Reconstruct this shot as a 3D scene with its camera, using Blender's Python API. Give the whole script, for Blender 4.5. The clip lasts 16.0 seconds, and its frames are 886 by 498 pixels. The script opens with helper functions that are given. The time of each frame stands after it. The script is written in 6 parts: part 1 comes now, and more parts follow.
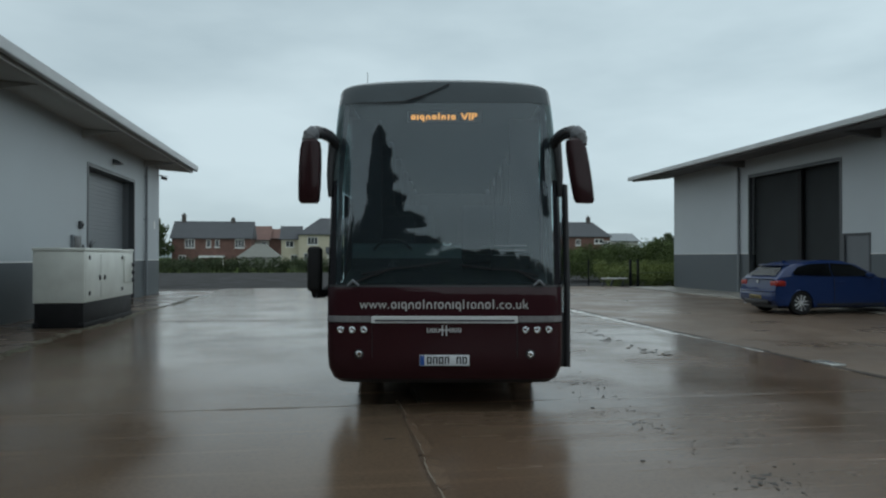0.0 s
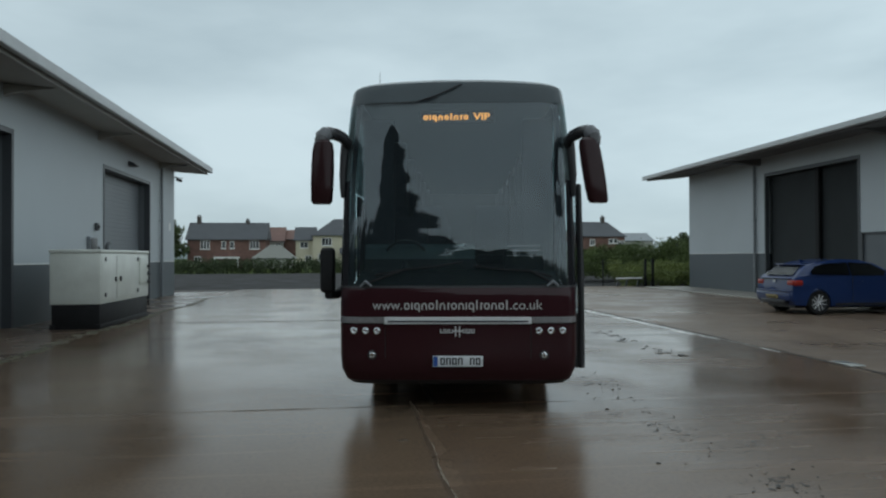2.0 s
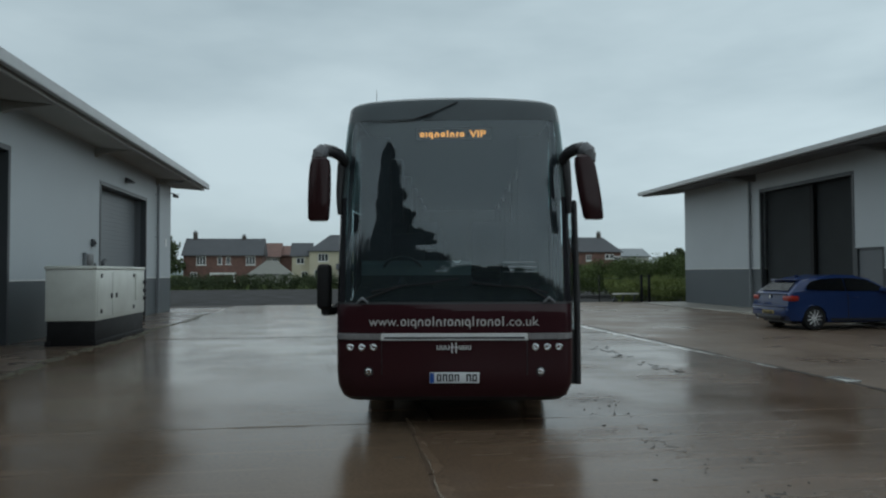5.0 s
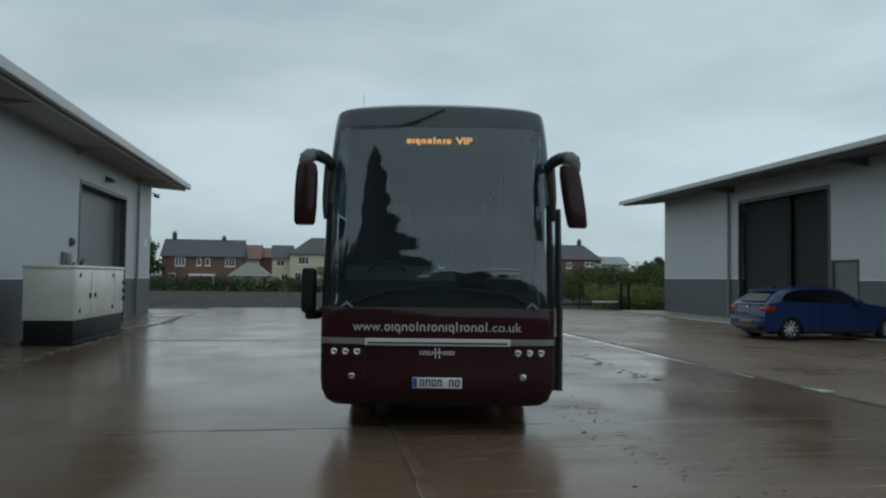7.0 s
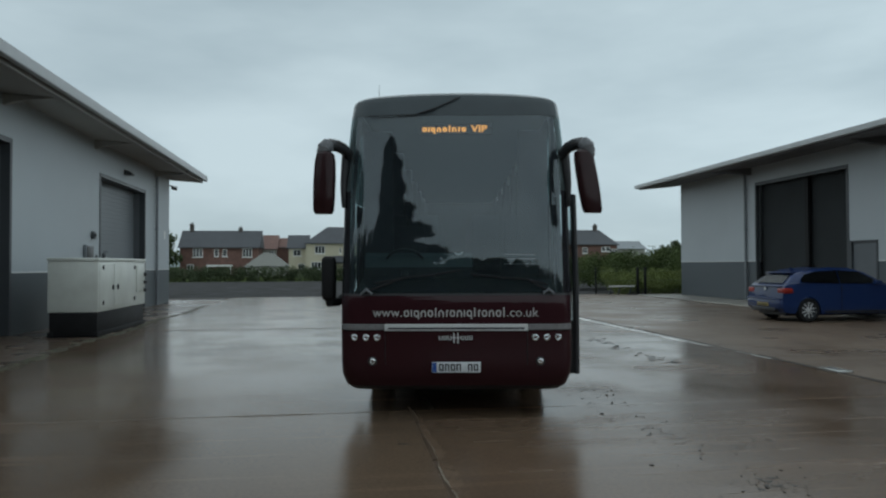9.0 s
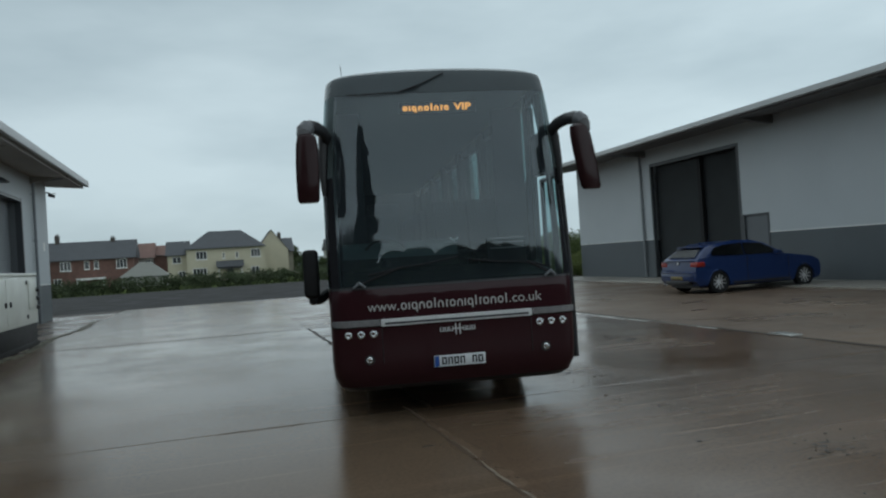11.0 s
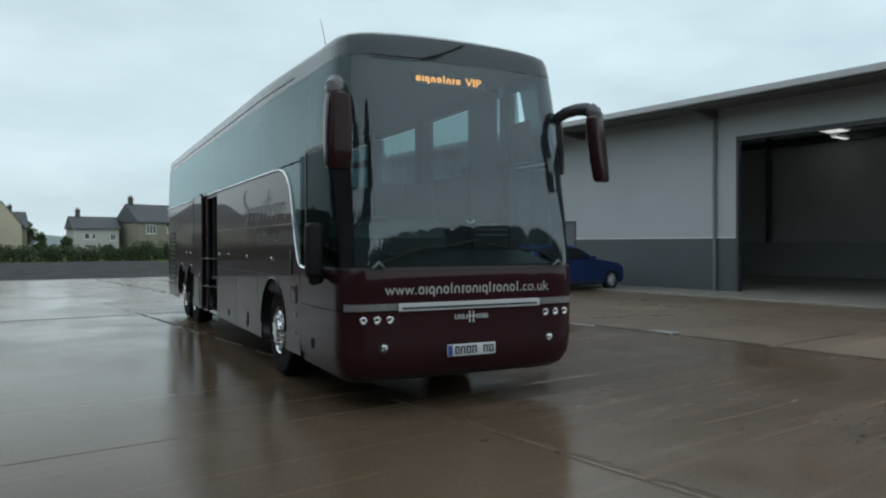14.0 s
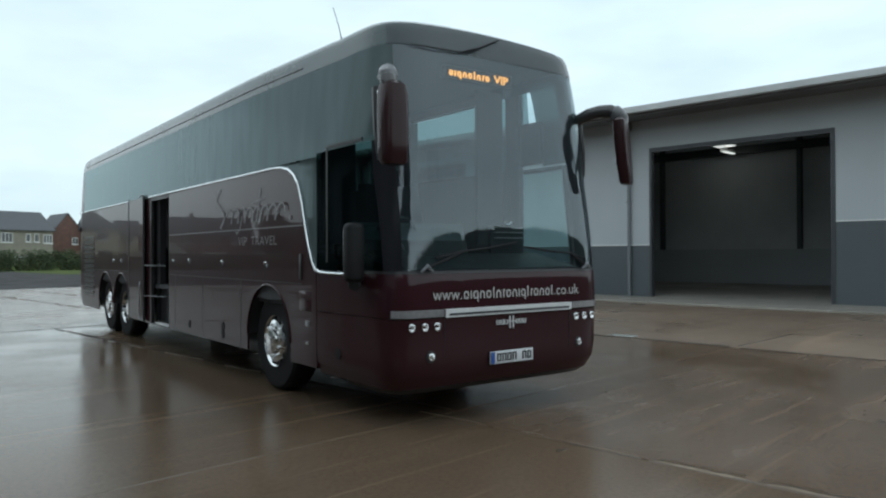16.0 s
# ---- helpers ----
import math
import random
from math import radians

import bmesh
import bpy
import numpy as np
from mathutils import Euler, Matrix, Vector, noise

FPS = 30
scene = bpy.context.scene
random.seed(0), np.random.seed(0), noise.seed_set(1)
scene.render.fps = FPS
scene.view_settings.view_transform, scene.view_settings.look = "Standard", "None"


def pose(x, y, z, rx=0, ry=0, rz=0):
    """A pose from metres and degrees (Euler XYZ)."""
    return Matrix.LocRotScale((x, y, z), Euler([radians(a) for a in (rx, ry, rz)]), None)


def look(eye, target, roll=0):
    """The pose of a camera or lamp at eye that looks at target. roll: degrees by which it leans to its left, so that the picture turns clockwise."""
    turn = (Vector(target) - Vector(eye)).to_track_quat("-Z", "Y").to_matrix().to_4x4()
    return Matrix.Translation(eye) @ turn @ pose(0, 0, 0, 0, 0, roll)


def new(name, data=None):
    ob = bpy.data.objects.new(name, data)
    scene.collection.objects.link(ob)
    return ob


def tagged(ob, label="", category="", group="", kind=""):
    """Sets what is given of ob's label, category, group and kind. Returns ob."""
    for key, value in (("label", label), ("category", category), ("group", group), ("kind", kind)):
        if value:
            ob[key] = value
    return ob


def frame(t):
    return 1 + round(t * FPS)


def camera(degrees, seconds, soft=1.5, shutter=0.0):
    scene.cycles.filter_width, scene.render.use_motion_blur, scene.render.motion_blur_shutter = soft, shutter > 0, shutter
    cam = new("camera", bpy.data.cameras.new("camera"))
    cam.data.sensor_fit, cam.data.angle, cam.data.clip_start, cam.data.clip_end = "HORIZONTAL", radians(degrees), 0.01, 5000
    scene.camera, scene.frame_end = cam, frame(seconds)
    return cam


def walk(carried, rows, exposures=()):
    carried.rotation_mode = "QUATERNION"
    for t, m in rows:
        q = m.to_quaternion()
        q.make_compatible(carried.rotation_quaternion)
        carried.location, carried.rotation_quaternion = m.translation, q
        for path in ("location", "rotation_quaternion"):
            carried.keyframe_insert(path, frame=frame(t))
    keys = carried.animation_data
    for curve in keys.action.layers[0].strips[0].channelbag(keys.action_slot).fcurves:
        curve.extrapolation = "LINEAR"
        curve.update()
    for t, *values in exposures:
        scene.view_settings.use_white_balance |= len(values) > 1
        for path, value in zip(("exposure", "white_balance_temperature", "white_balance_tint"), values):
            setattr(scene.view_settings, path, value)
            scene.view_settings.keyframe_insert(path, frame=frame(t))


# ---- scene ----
cam = camera(62.7, 16.0, soft=2.2)

PATH = [
    (0, (0.045, -7.688, 1.644), (0.029, -5.688, 1.666), -0.0),
    (0.5, (0.048, -7.706, 1.647), (0.007, -5.707, 1.659), -0.2),
    (1, (0.056, -7.684, 1.651), (0.003, -5.685, 1.665), -0.4),
    (1.5, (0.061, -7.697, 1.654), (0.017, -5.698, 1.678), -0.3),
    (2, (0.054, -7.659, 1.647), (0.0, -5.66, 1.67), -0.2),
    (2.5, (0.053, -7.669, 1.654), (0.0, -5.67, 1.696), -0.4),
    (3, (0.056, -7.711, 1.657), (0.003, -5.712, 1.701), -0.3),
    (3.5, (0.058, -7.684, 1.645), (0.005, -5.686, 1.708), -0.5),
    (4, (0.057, -7.693, 1.655), (0.008, -5.695, 1.722), -0.4),
    (6.5, (0.042, -7.674, 1.656), (0.018, -5.675, 1.72), 0.3),
    (7, (0.013, -7.741, 1.663), (0.021, -5.743, 1.743), 0.7),
    (7.5, (-0.043, -7.785, 1.663), (0.025, -5.787, 1.718), 0.2),
    (8, (-0.009, -7.786, 1.659), (0.077, -5.788, 1.695), -0.2),
    (8.5, (0.062, -7.895, 1.66), (0.108, -5.896, 1.697), -0.6),
    (9, (-0.005, -7.862, 1.652), (-0.039, -5.863, 1.697), -0.2),
    (9.5, (-0.239, -7.849, 1.672), (-0.158, -5.852, 1.722), -1.5),
    (9.7, (-0.332, -7.792, 1.652), (-0.261, -5.794, 1.664), -1.7),
    (11.8, (-1.704, -6.928, 1.595), (-1.316, -4.966, 1.62), -4.6),
    (12, (-1.838, -6.836, 1.611), (-1.507, -4.864, 1.589), -4.2),
    (12.5, (-2.291, -6.73, 1.559), (-1.652, -4.837, 1.634), -1.2),
    (13, (-2.651, -6.507, 1.573), (-1.894, -4.656, 1.633), -0.2),
    (13.5, (-2.989, -6.236, 1.571), (-2.224, -4.389, 1.59), -2.7),
    (14, (-3.42, -6.09, 1.557), (-2.508, -4.31, 1.545), -0.1),
    (14.5, (-3.693, -5.81, 1.531), (-2.707, -4.07, 1.586), -0.9),
    (15, (-3.931, -5.508, 1.537), (-2.949, -3.766, 1.566), -0.9),
    (15.5, (-4.301, -5.302, 1.533), (-3.171, -3.652, 1.523), 0.8),
    (16, (-4.509, -5.011, 1.497), (-3.314, -3.408, 1.51), -0.2),
]
walk(cam, [(t, look(eye, target, roll)) for t, eye, target, roll in PATH],
     exposures=((0.0, 0.08), (2.0, 0.08), (3.0, 0.02), (3.5, -0.03), (4.0, -0.05), (6.5, -0.06), (8.0, -0.06), (9.5, -0.01), (11.8, 0.0), (12.5, 0.11), (13.0, 0.18), (13.5, 0.30), (14.0, 0.34), (14.5, 0.48), (15.0, 0.40), (15.5, 0.57), (16.0, 0.67)))

# ---- world, sun, exposure ----
def build_world():
    w = bpy.data.worlds.new("overcast_sky")
    scene.world = w
    w.use_nodes = True
    nt = w.node_tree
    nt.nodes.clear()
    out = nt.nodes.new("ShaderNodeOutputWorld")
    bg = nt.nodes.new("ShaderNodeBackground")
    bg.inputs["Strength"].default_value = SKY
    sky = nt.nodes.new("ShaderNodeTexSky")
    sky.sky_type, sky.sun_disc = "NISHITA", False
    sky.sun_elevation, sky.sun_rotation = radians(50), radians(140)
    dim = nt.nodes.new("ShaderNodeVectorMath")
    dim.operation = "SCALE"
    dim.inputs["Scale"].default_value = 0.10
    co = nt.nodes.new("ShaderNodeTexCoord")
    mp = nt.nodes.new("ShaderNodeMapping")
    mp.inputs["Scale"].default_value = (1.0, 1.0, 3.2)
    n1 = nt.nodes.new("ShaderNodeTexNoise")
    n1.inputs["Scale"].default_value, n1.inputs["Detail"].default_value = 1.9, 5
    n1.inputs["Roughness"].default_value = 0.52
    ramp = nt.nodes.new("ShaderNodeValToRGB")
    ramp.color_ramp.elements[0].position, ramp.color_ramp.elements[1].position = 0.33, 0.68
    ramp.color_ramp.elements[0].color = (0.40, 0.51, 0.56, 1)
    ramp.color_ramp.elements[1].color = (0.595, 0.725, 0.775, 1)
    mix = nt.nodes.new("ShaderNodeMix")
    mix.data_type = "RGBA"
    mix.inputs["Factor"].default_value = 0.93
    L = nt.links.new
    # the cloud is a little thinner towards the east
    axis = nt.nodes.new("ShaderNodeSeparateXYZ")
    thin = nt.nodes.new("ShaderNodeMapRange")
    thin.inputs["From Min"].default_value, thin.inputs["From Max"].default_value = -0.5, 0.6
    thin.inputs["To Min"].default_value, thin.inputs["To Max"].default_value = 0.94, 1.12
    lift = nt.nodes.new("ShaderNodeVectorMath")
    lift.operation = "SCALE"
    L(co.outputs["Generated"], axis.inputs["Vector"])
    L(axis.outputs["X"], thin.inputs["Value"])
    L(ramp.outputs["Color"], lift.inputs[0])
    L(thin.outputs["Result"], lift.inputs["Scale"])
    L(co.outputs["Generated"], mp.inputs["Vector"])
    L(mp.outputs["Vector"], n1.inputs["Vector"])
    L(n1.outputs["Fac"], ramp.inputs["Fac"])
    L(sky.outputs["Color"], dim.inputs[0])
    L(dim.outputs["Vector"], mix.inputs["A"])
    L(lift.outputs["Vector"], mix.inputs["B"])
    L(mix.outputs["Result"], bg.inputs["Color"])
    L(bg.outputs["Background"], out.inputs["Surface"])


SKY = 1.0
build_world()
sun = new("sun", bpy.data.lights.new("sun", "SUN"))
sun.data.energy, sun.data.angle, sun.data.color = 0.5, radians(180), (1.0, 0.99, 0.97)
sun.matrix_world = look((0, 0, 0), (0.06, 0.05, -1.0))


# ---- materials ----
def mat(name, base, rough=0.6, metal=0.0, var=0.15, scale=3.0, bump=0.1, bscale=60.0, tint=None, coat=0.0, rvar=0.1, rand=0.0, spec=0.5):
    """A surface whose colour wanders at two scales, with fine relief and uneven gloss."""
    m = bpy.data.materials.new(name)
    m.use_nodes = True
    nt = m.node_tree
    b = nt.nodes["Principled BSDF"]
    L = nt.links.new
    geo = nt.nodes.new("ShaderNodeNewGeometry")
    big = nt.nodes.new("ShaderNodeTexNoise")
    big.inputs["Scale"].default_value, big.inputs["Detail"].default_value = scale, 6
    fine = nt.nodes.new("ShaderNodeTexNoise")
    fine.inputs["Scale"].default_value, fine.inputs["Detail"].default_value = bscale, 3
    L(geo.outputs["Position"], big.inputs["Vector"])
    L(geo.outputs["Position"], fine.inputs["Vector"])
    both = nt.nodes.new("ShaderNodeMix")
    both.inputs["Factor"].default_value = 0.3
    L(big.outputs["Fac"], both.inputs["A"])
    L(fine.outputs["Fac"], both.inputs["B"])
    ramp = nt.nodes.new("ShaderNodeValToRGB")
    ramp.color_ramp.elements[0].position, ramp.color_ramp.elements[1].position = 0.3, 0.7
    other = tint or base
    ramp.color_ramp.elements[0].color = (*[c * (1 - var) for c in other], 1)
    ramp.color_ramp.elements[1].color = (*[min(1, c * (1 + var)) for c in base], 1)
    L(both.outputs["Result"], ramp.inputs["Fac"])
    col = ramp.outputs["Color"]
    if rand:
        info = nt.nodes.new("ShaderNodeObjectInfo")
        rr = nt.nodes.new("ShaderNodeMapRange")
        rr.inputs["To Min"].default_value, rr.inputs["To Max"].default_value = 1 - rand, 1 + rand
        L(info.outputs["Random"], rr.inputs["Value"])
        mul = nt.nodes.new("ShaderNodeVectorMath")
        mul.operation = "SCALE"
        L(col, mul.inputs[0])
        L(rr.outputs["Result"], mul.inputs["Scale"])
        col = mul.outputs["Vector"]
    L(col, b.inputs["Base Color"])
    r = nt.nodes.new("ShaderNodeMapRange")
    r.inputs["To Min"].default_value, r.inputs["To Max"].default_value = max(0.0, rough - rvar), min(1.0, rough + rvar)
    L(big.outputs["Fac"], r.inputs["Value"])
    L(r.outputs["Result"], b.inputs["Roughness"])
    b.inputs["Metallic"].default_value = metal
    b.inputs["Coat Weight"].default_value = coat
    b.inputs["Coat Roughness"].default_value = 0.012
    b.inputs["Specular IOR Level"].default_value = spec
    if bump:
        bp = nt.nodes.new("ShaderNodeBump")
        bp.inputs["Strength"].default_value, bp.inputs["Distance"].default_value = bump, 0.01
        L(fine.outputs["Fac"], bp.inputs["Height"])
        L(bp.outputs["Normal"], b.inputs["Normal"])
    return m


def wet_concrete(name, dry, wet, rough_lo, rough_hi, rand=0.06, damp=0.12, ior=1.31):
    """Rain-soaked concrete: brown stains, tyre streaks along the yard, patches of standing water."""
    m = bpy.data.materials.new(name)
    m.use_nodes = True
    nt = m.node_tree
    b = nt.nodes["Principled BSDF"]
    L = nt.links.new
    geo = nt.nodes.new("ShaderNodeNewGeometry")
    mp = nt.nodes.new("ShaderNodeMapping")
    mp.inputs["Rotation"].default_value = (0, 0, radians(-9))
    L(geo.outputs["Position"], mp.inputs["Vector"])
    st = nt.nodes.new("ShaderNodeMapping")
    st.inputs["Scale"].default_value = (0.16, 1.5, 1)
    L(mp.outputs["Vector"], st.inputs["Vector"])

    def noise_tex(src, s, d, rgh=0.55):
        n = nt.nodes.new("ShaderNodeTexNoise")
        n.inputs["Scale"].default_value, n.inputs["Detail"].default_value, n.inputs["Roughness"].default_value = s, d, rgh
        L(src, n.inputs["Vector"])
        return n.outputs["Fac"]

    def ranged(src, a, bb, lo, hi):
        r = nt.nodes.new("ShaderNodeMapRange")
        r.inputs["From Min"].default_value, r.inputs["From Max"].default_value = a, bb
        r.inputs["To Min"].default_value, r.inputs["To Max"].default_value = lo, hi
        L(src, r.inputs["Value"])
        return r.outputs["Result"]

    def mixed(f, a, bb):
        x = nt.nodes.new("ShaderNodeMix")
        x.data_type = "RGBA"
        for key, v in (("Factor", f), ("A", a), ("B", bb)):
            if isinstance(v, tuple):
                x.inputs[key].default_value = (*v, 1)
            else:
                L(v, x.inputs[key])
        return x.outputs["Result"]

    stain = noise_tex(mp.outputs["Vector"], 0.22, 6)
    streak = noise_tex(st.outputs["Vector"], 1.1, 5)
    grit = noise_tex(mp.outputs["Vector"], 28, 4)
    pool = noise_tex(mp.outputs["Vector"], 0.5, 3)
    fine = noise_tex(mp.outputs["Vector"], 160, 2)
    c = mixed(ranged(stain, 0.35, 0.65, 0, 1), wet, dry)
    c = mixed(ranged(streak, 0.55, 0.75, 0, 0.4), c, tuple(v * 1.45 for v in dry))
    sl = nt.nodes.new("ShaderNodeMapping")
    sl.inputs["Scale"].default_value = (0.10, 3.4, 1)
    sl.inputs["Rotation"].default_value = (0, 0, radians(4))
    L(mp.outputs["Vector"], sl.inputs["Vector"])
    line = noise_tex(sl.outputs["Vector"], 1.6, 4, 0.6)
    c = mixed(ranged(line, 0.57, 0.66, 0, 0.5), c, tuple(v * 1.6 for v in dry))
    c = mixed(ranged(line, 0.36, 0.28, 0, 0.45), c, tuple(v * 0.55 for v in wet))
    c = mixed(ranged(grit, 0.4, 0.75, 0, 0.35), c, tuple(v * 0.5 for v in wet))
    info = nt.nodes.new("ShaderNodeObjectInfo")
    mul = nt.nodes.new("ShaderNodeVectorMath")
    mul.operation = "SCALE"
    L(c, mul.inputs[0])
    L(ranged(info.outputs["Random"], 0, 1, 1 - rand, 1 + rand), mul.inputs["Scale"])
    L(mul.outputs["Vector"], b.inputs["Base Color"])
    add = nt.nodes.new("ShaderNodeMath")
    add.operation = "ADD"
    L(ranged(pool, 0.38, 0.62, rough_lo, rough_hi), add.inputs[0])
    L(ranged(streak, 0.5, 0.8, 0, damp), add.inputs[1])
    L(add.outputs["Value"], b.inputs["Roughness"])
    b.inputs["IOR"].default_value = ior
    amp = nt.nodes.new("ShaderNodeMath")
    amp.operation = "ADD"
    L(ranged(grit, 0, 1, 0, 0.5), amp.inputs[0])
    L(fine, amp.inputs[1])
    bp = nt.nodes.new("ShaderNodeBump")
    bp.inputs["Distance"].default_value = 0.004
    L(ranged(pool, 0.38, 0.62, 0.05, 0.20), bp.inputs["Strength"])
    L(amp.outputs["Value"], bp.inputs["Height"])
    L(bp.outputs["Normal"], b.inputs["Normal"])
    return m


def glass(name, tint, rough=0.02, head_on=0.045, gloss=(0.95, 0.97, 1), film=0.0, film_tint=(0.7, 0.85, 0.9)):
    """A pane: what lies behind is seen through its tint, under the gloss of its face and a film of rain and road dirt,
    coloured pale as a haze veil.
    """
    m = bpy.data.materials.new(name)
    m.use_nodes = True
    nt = m.node_tree
    nt.nodes.remove(nt.nodes["Principled BSDF"])
    out = nt.nodes["Material Output"]
    tr = nt.nodes.new("ShaderNodeBsdfTransparent")
    tr.inputs["Color"].default_value = (*tint, 1)
    gl = nt.nodes.new("ShaderNodeBsdfGlossy")
    gl.inputs["Color"].default_value = (*gloss, 1)
    gl.inputs["Roughness"].default_value = rough
    lw = nt.nodes.new("ShaderNodeLayerWeight")
    lw.inputs["Blend"].default_value = 0.5
    po = nt.nodes.new("ShaderNodeMath")
    po.operation = "POWER"
    po.inputs[1].default_value = 5.0
    fr = nt.nodes.new("ShaderNodeMapRange")
    fr.inputs["To Min"].default_value, fr.inputs["To Max"].default_value = head_on, 1.0
    nt.links.new(lw.outputs["Facing"], po.inputs[0])
    nt.links.new(po.outputs["Value"], fr.inputs["Value"])
    mx = nt.nodes.new("ShaderNodeMixShader")
    nt.links.new(fr.outputs["Result"], mx.inputs["Fac"])
    nt.links.new(tr.outputs["BSDF"], mx.inputs[1])
    if film:
        geo = nt.nodes.new("ShaderNodeNewGeometry")
        streaks = nt.nodes.new("ShaderNodeMapping")
        streaks.inputs["Scale"].default_value = (3.0, 3.0, 0.6)
        nz = nt.nodes.new("ShaderNodeTexNoise")
        nz.inputs["Scale"].default_value, nz.inputs["Detail"].default_value = 1.6, 4
        amount = nt.nodes.new("ShaderNodeMapRange")
        amount.inputs["From Min"].default_value, amount.inputs["From Max"].default_value = 0.3, 0.7
        amount.inputs["To Min"].default_value, amount.inputs["To Max"].default_value = film * 0.8, film * 1.2
        df = nt.nodes.new("ShaderNodeBsdfDiffuse")
        df.inputs["Color"].default_value = (*film_tint, 1)
        dirty = nt.nodes.new("ShaderNodeMixShader")
        nt.links.new(geo.outputs["Position"], streaks.inputs["Vector"])
        nt.links.new(streaks.outputs["Vector"], nz.inputs["Vector"])
        nt.links.new(nz.outputs["Fac"], amount.inputs["Value"])
        nt.links.new(amount.outputs["Result"], dirty.inputs["Fac"])
        nt.links.new(tr.outputs["BSDF"], dirty.inputs[1])
        nt.links.new(df.outputs["BSDF"], dirty.inputs[2])
        nt.links.new(dirty.outputs["Shader"], mx.inputs[1])
    nt.links.new(gl.outputs["BSDF"], mx.inputs[2])
    nt.links.new(mx.outputs["Shader"], out.inputs["Surface"])
    return m


def glow(name, colour, strength):
    m = mat(name, colour, 0.4, bump=0)
    b = m.node_tree.nodes["Principled BSDF"]
    b.inputs["Emission Color"].default_value = (*colour, 1)
    b.inputs["Emission Strength"].default_value = strength
    return m


SLAB = wet_concrete("wet_concrete", (0.136, 0.090, 0.060), (0.088, 0.058, 0.038), 0.13, 0.26, ior=1.238)
SLAB_POOLED = wet_concrete("pooled_concrete", (0.138, 0.095, 0.064), (0.094, 0.065, 0.044), 0.12, 0.175, damp=0.04, ior=1.178)
SLAB_DRAINED = wet_concrete("drained_concrete", (0.186, 0.132, 0.094), (0.130, 0.092, 0.066), 0.27, 0.44)
APRON = wet_concrete("apron_concrete", (0.33, 0.31, 0.275), (0.23, 0.21, 0.185), 0.30, 0.5)
RUST_APRON = wet_concrete("stained_concrete", (0.15, 0.108, 0.080), (0.095, 0.068, 0.050), 0.16, 0.4)
JOINT = mat("joint_filler", (0.055, 0.047, 0.040), 0.6, var=0.3, spec=0.1)
TARMAC = mat("dark_gravel", (0.075, 0.075, 0.078), 0.95, var=0.4, scale=0.6, bscale=9, bump=0.4, tint=(0.085, 0.082, 0.075), rvar=0.03, spec=0.0)
GRASS = mat("grass_field", (0.075, 0.095, 0.035), 0.95, var=0.4, scale=0.3, bscale=12, bump=0.5, tint=(0.05, 0.07, 0.025), spec=0.0)
SKIDBLACK = mat("black_skid_paint", (0.014, 0.014, 0.015), 0.6, var=0.3, scale=5, spec=0.2)
DOORGREY = mat("grey_door_paint", (0.11, 0.122, 0.133), 0.45, var=0.08, scale=2)
MUD = mat("wet_mud", (0.028, 0.023, 0.019), 0.6, var=0.4, scale=8)
CLAD = mat("pale_grey_cladding", (0.42, 0.455, 0.475), 0.55, var=0.05, scale=0.5, bump=0.02)
CLAD_IN = mat("interior_cladding", (0.56, 0.59, 0.595), 0.7, var=0.1, scale=0.7)
PLINTH = mat("slate_grey_plinth", (0.076, 0.090, 0.099), 0.5, var=0.10, scale=0.8, bump=0.03)
SOFFIT = mat("soffit_board", (0.36, 0.35, 0.33), 0.7, var=0.1, scale=0.7)
FASCIA = mat("fascia_metal", (0.43, 0.445, 0.45), 0.45, var=0.1, scale=1.2)
# soffit board colour in a darker tone, for the right workshop's eaves
EAVES_DARK = mat("soffit_board_darker", (0.13, 0.125, 0.125), 0.7, var=0.12, scale=0.7)
SHUTTER = mat("roller_shutter", (0.17, 0.185, 0.20), 0.45, var=0.08, scale=1)
BAYLEAF = mat("dark_bay_leaf", (0.032, 0.036, 0.038), 0.7, var=0.2, scale=0.8, spec=0.15)
DARKMETAL = mat("dark_grey_metal", (0.045, 0.05, 0.056), 0.4, var=0.1)
PIPE = mat("grey_downpipe", (0.17, 0.185, 0.2), 0.4, var=0.08)
BLACK = mat("black_plastic", (0.030, 0.030, 0.032), 0.35, var=0.2, bump=0.04, spec=0.3)
WETBLACK = mat("wet_black_plastic", (0.030, 0.030, 0.032), 0.20, var=0.2, bump=0.02, spec=0.6)
ARMSHEEN = mat("arm_sheen_grey", (0.105, 0.11, 0.118), 0.25, var=0.15, bump=0.02, spec=0.5)
RUBBER = mat("rubber", (0.015, 0.015, 0.016), 0.85, var=0.2, bump=0.2, spec=0.2)
MAROON = mat("maroon_paint", (0.033, 0.0100, 0.0132), 0.35, var=0.07, scale=2, bump=0.0, coat=0.50, rvar=0.03, spec=0.05)
MAROON_DARK = mat("dark_maroon_paint", (0.026, 0.010, 0.011), 0.25, var=0.1, scale=4, bump=0, coat=0.12, rvar=0.03, spec=0.15)
ROOFPAINT = mat("grey_roof_paint", (0.042, 0.068, 0.072), 0.25, var=0.08, bump=0, coat=0.2)
GLOSSBLACK = mat("gloss_black_panel", (0.017, 0.017, 0.020), 0.14, var=0.1, bump=0, coat=0.0, rvar=0.02, spec=0.10)
CHROME = mat("chrome", (0.80, 0.81, 0.82), 0.14, metal=1.0, var=0.03, bump=0, rvar=0.05)
SILVER = mat("satin_silver", (0.72, 0.73, 0.74), 0.35, metal=0.25, var=0.04, bump=0)
LENS = mat("lamp_lens", (0.30, 0.30, 0.31), 0.12, metal=0.4, var=0.15, scale=30, bump=0.05)
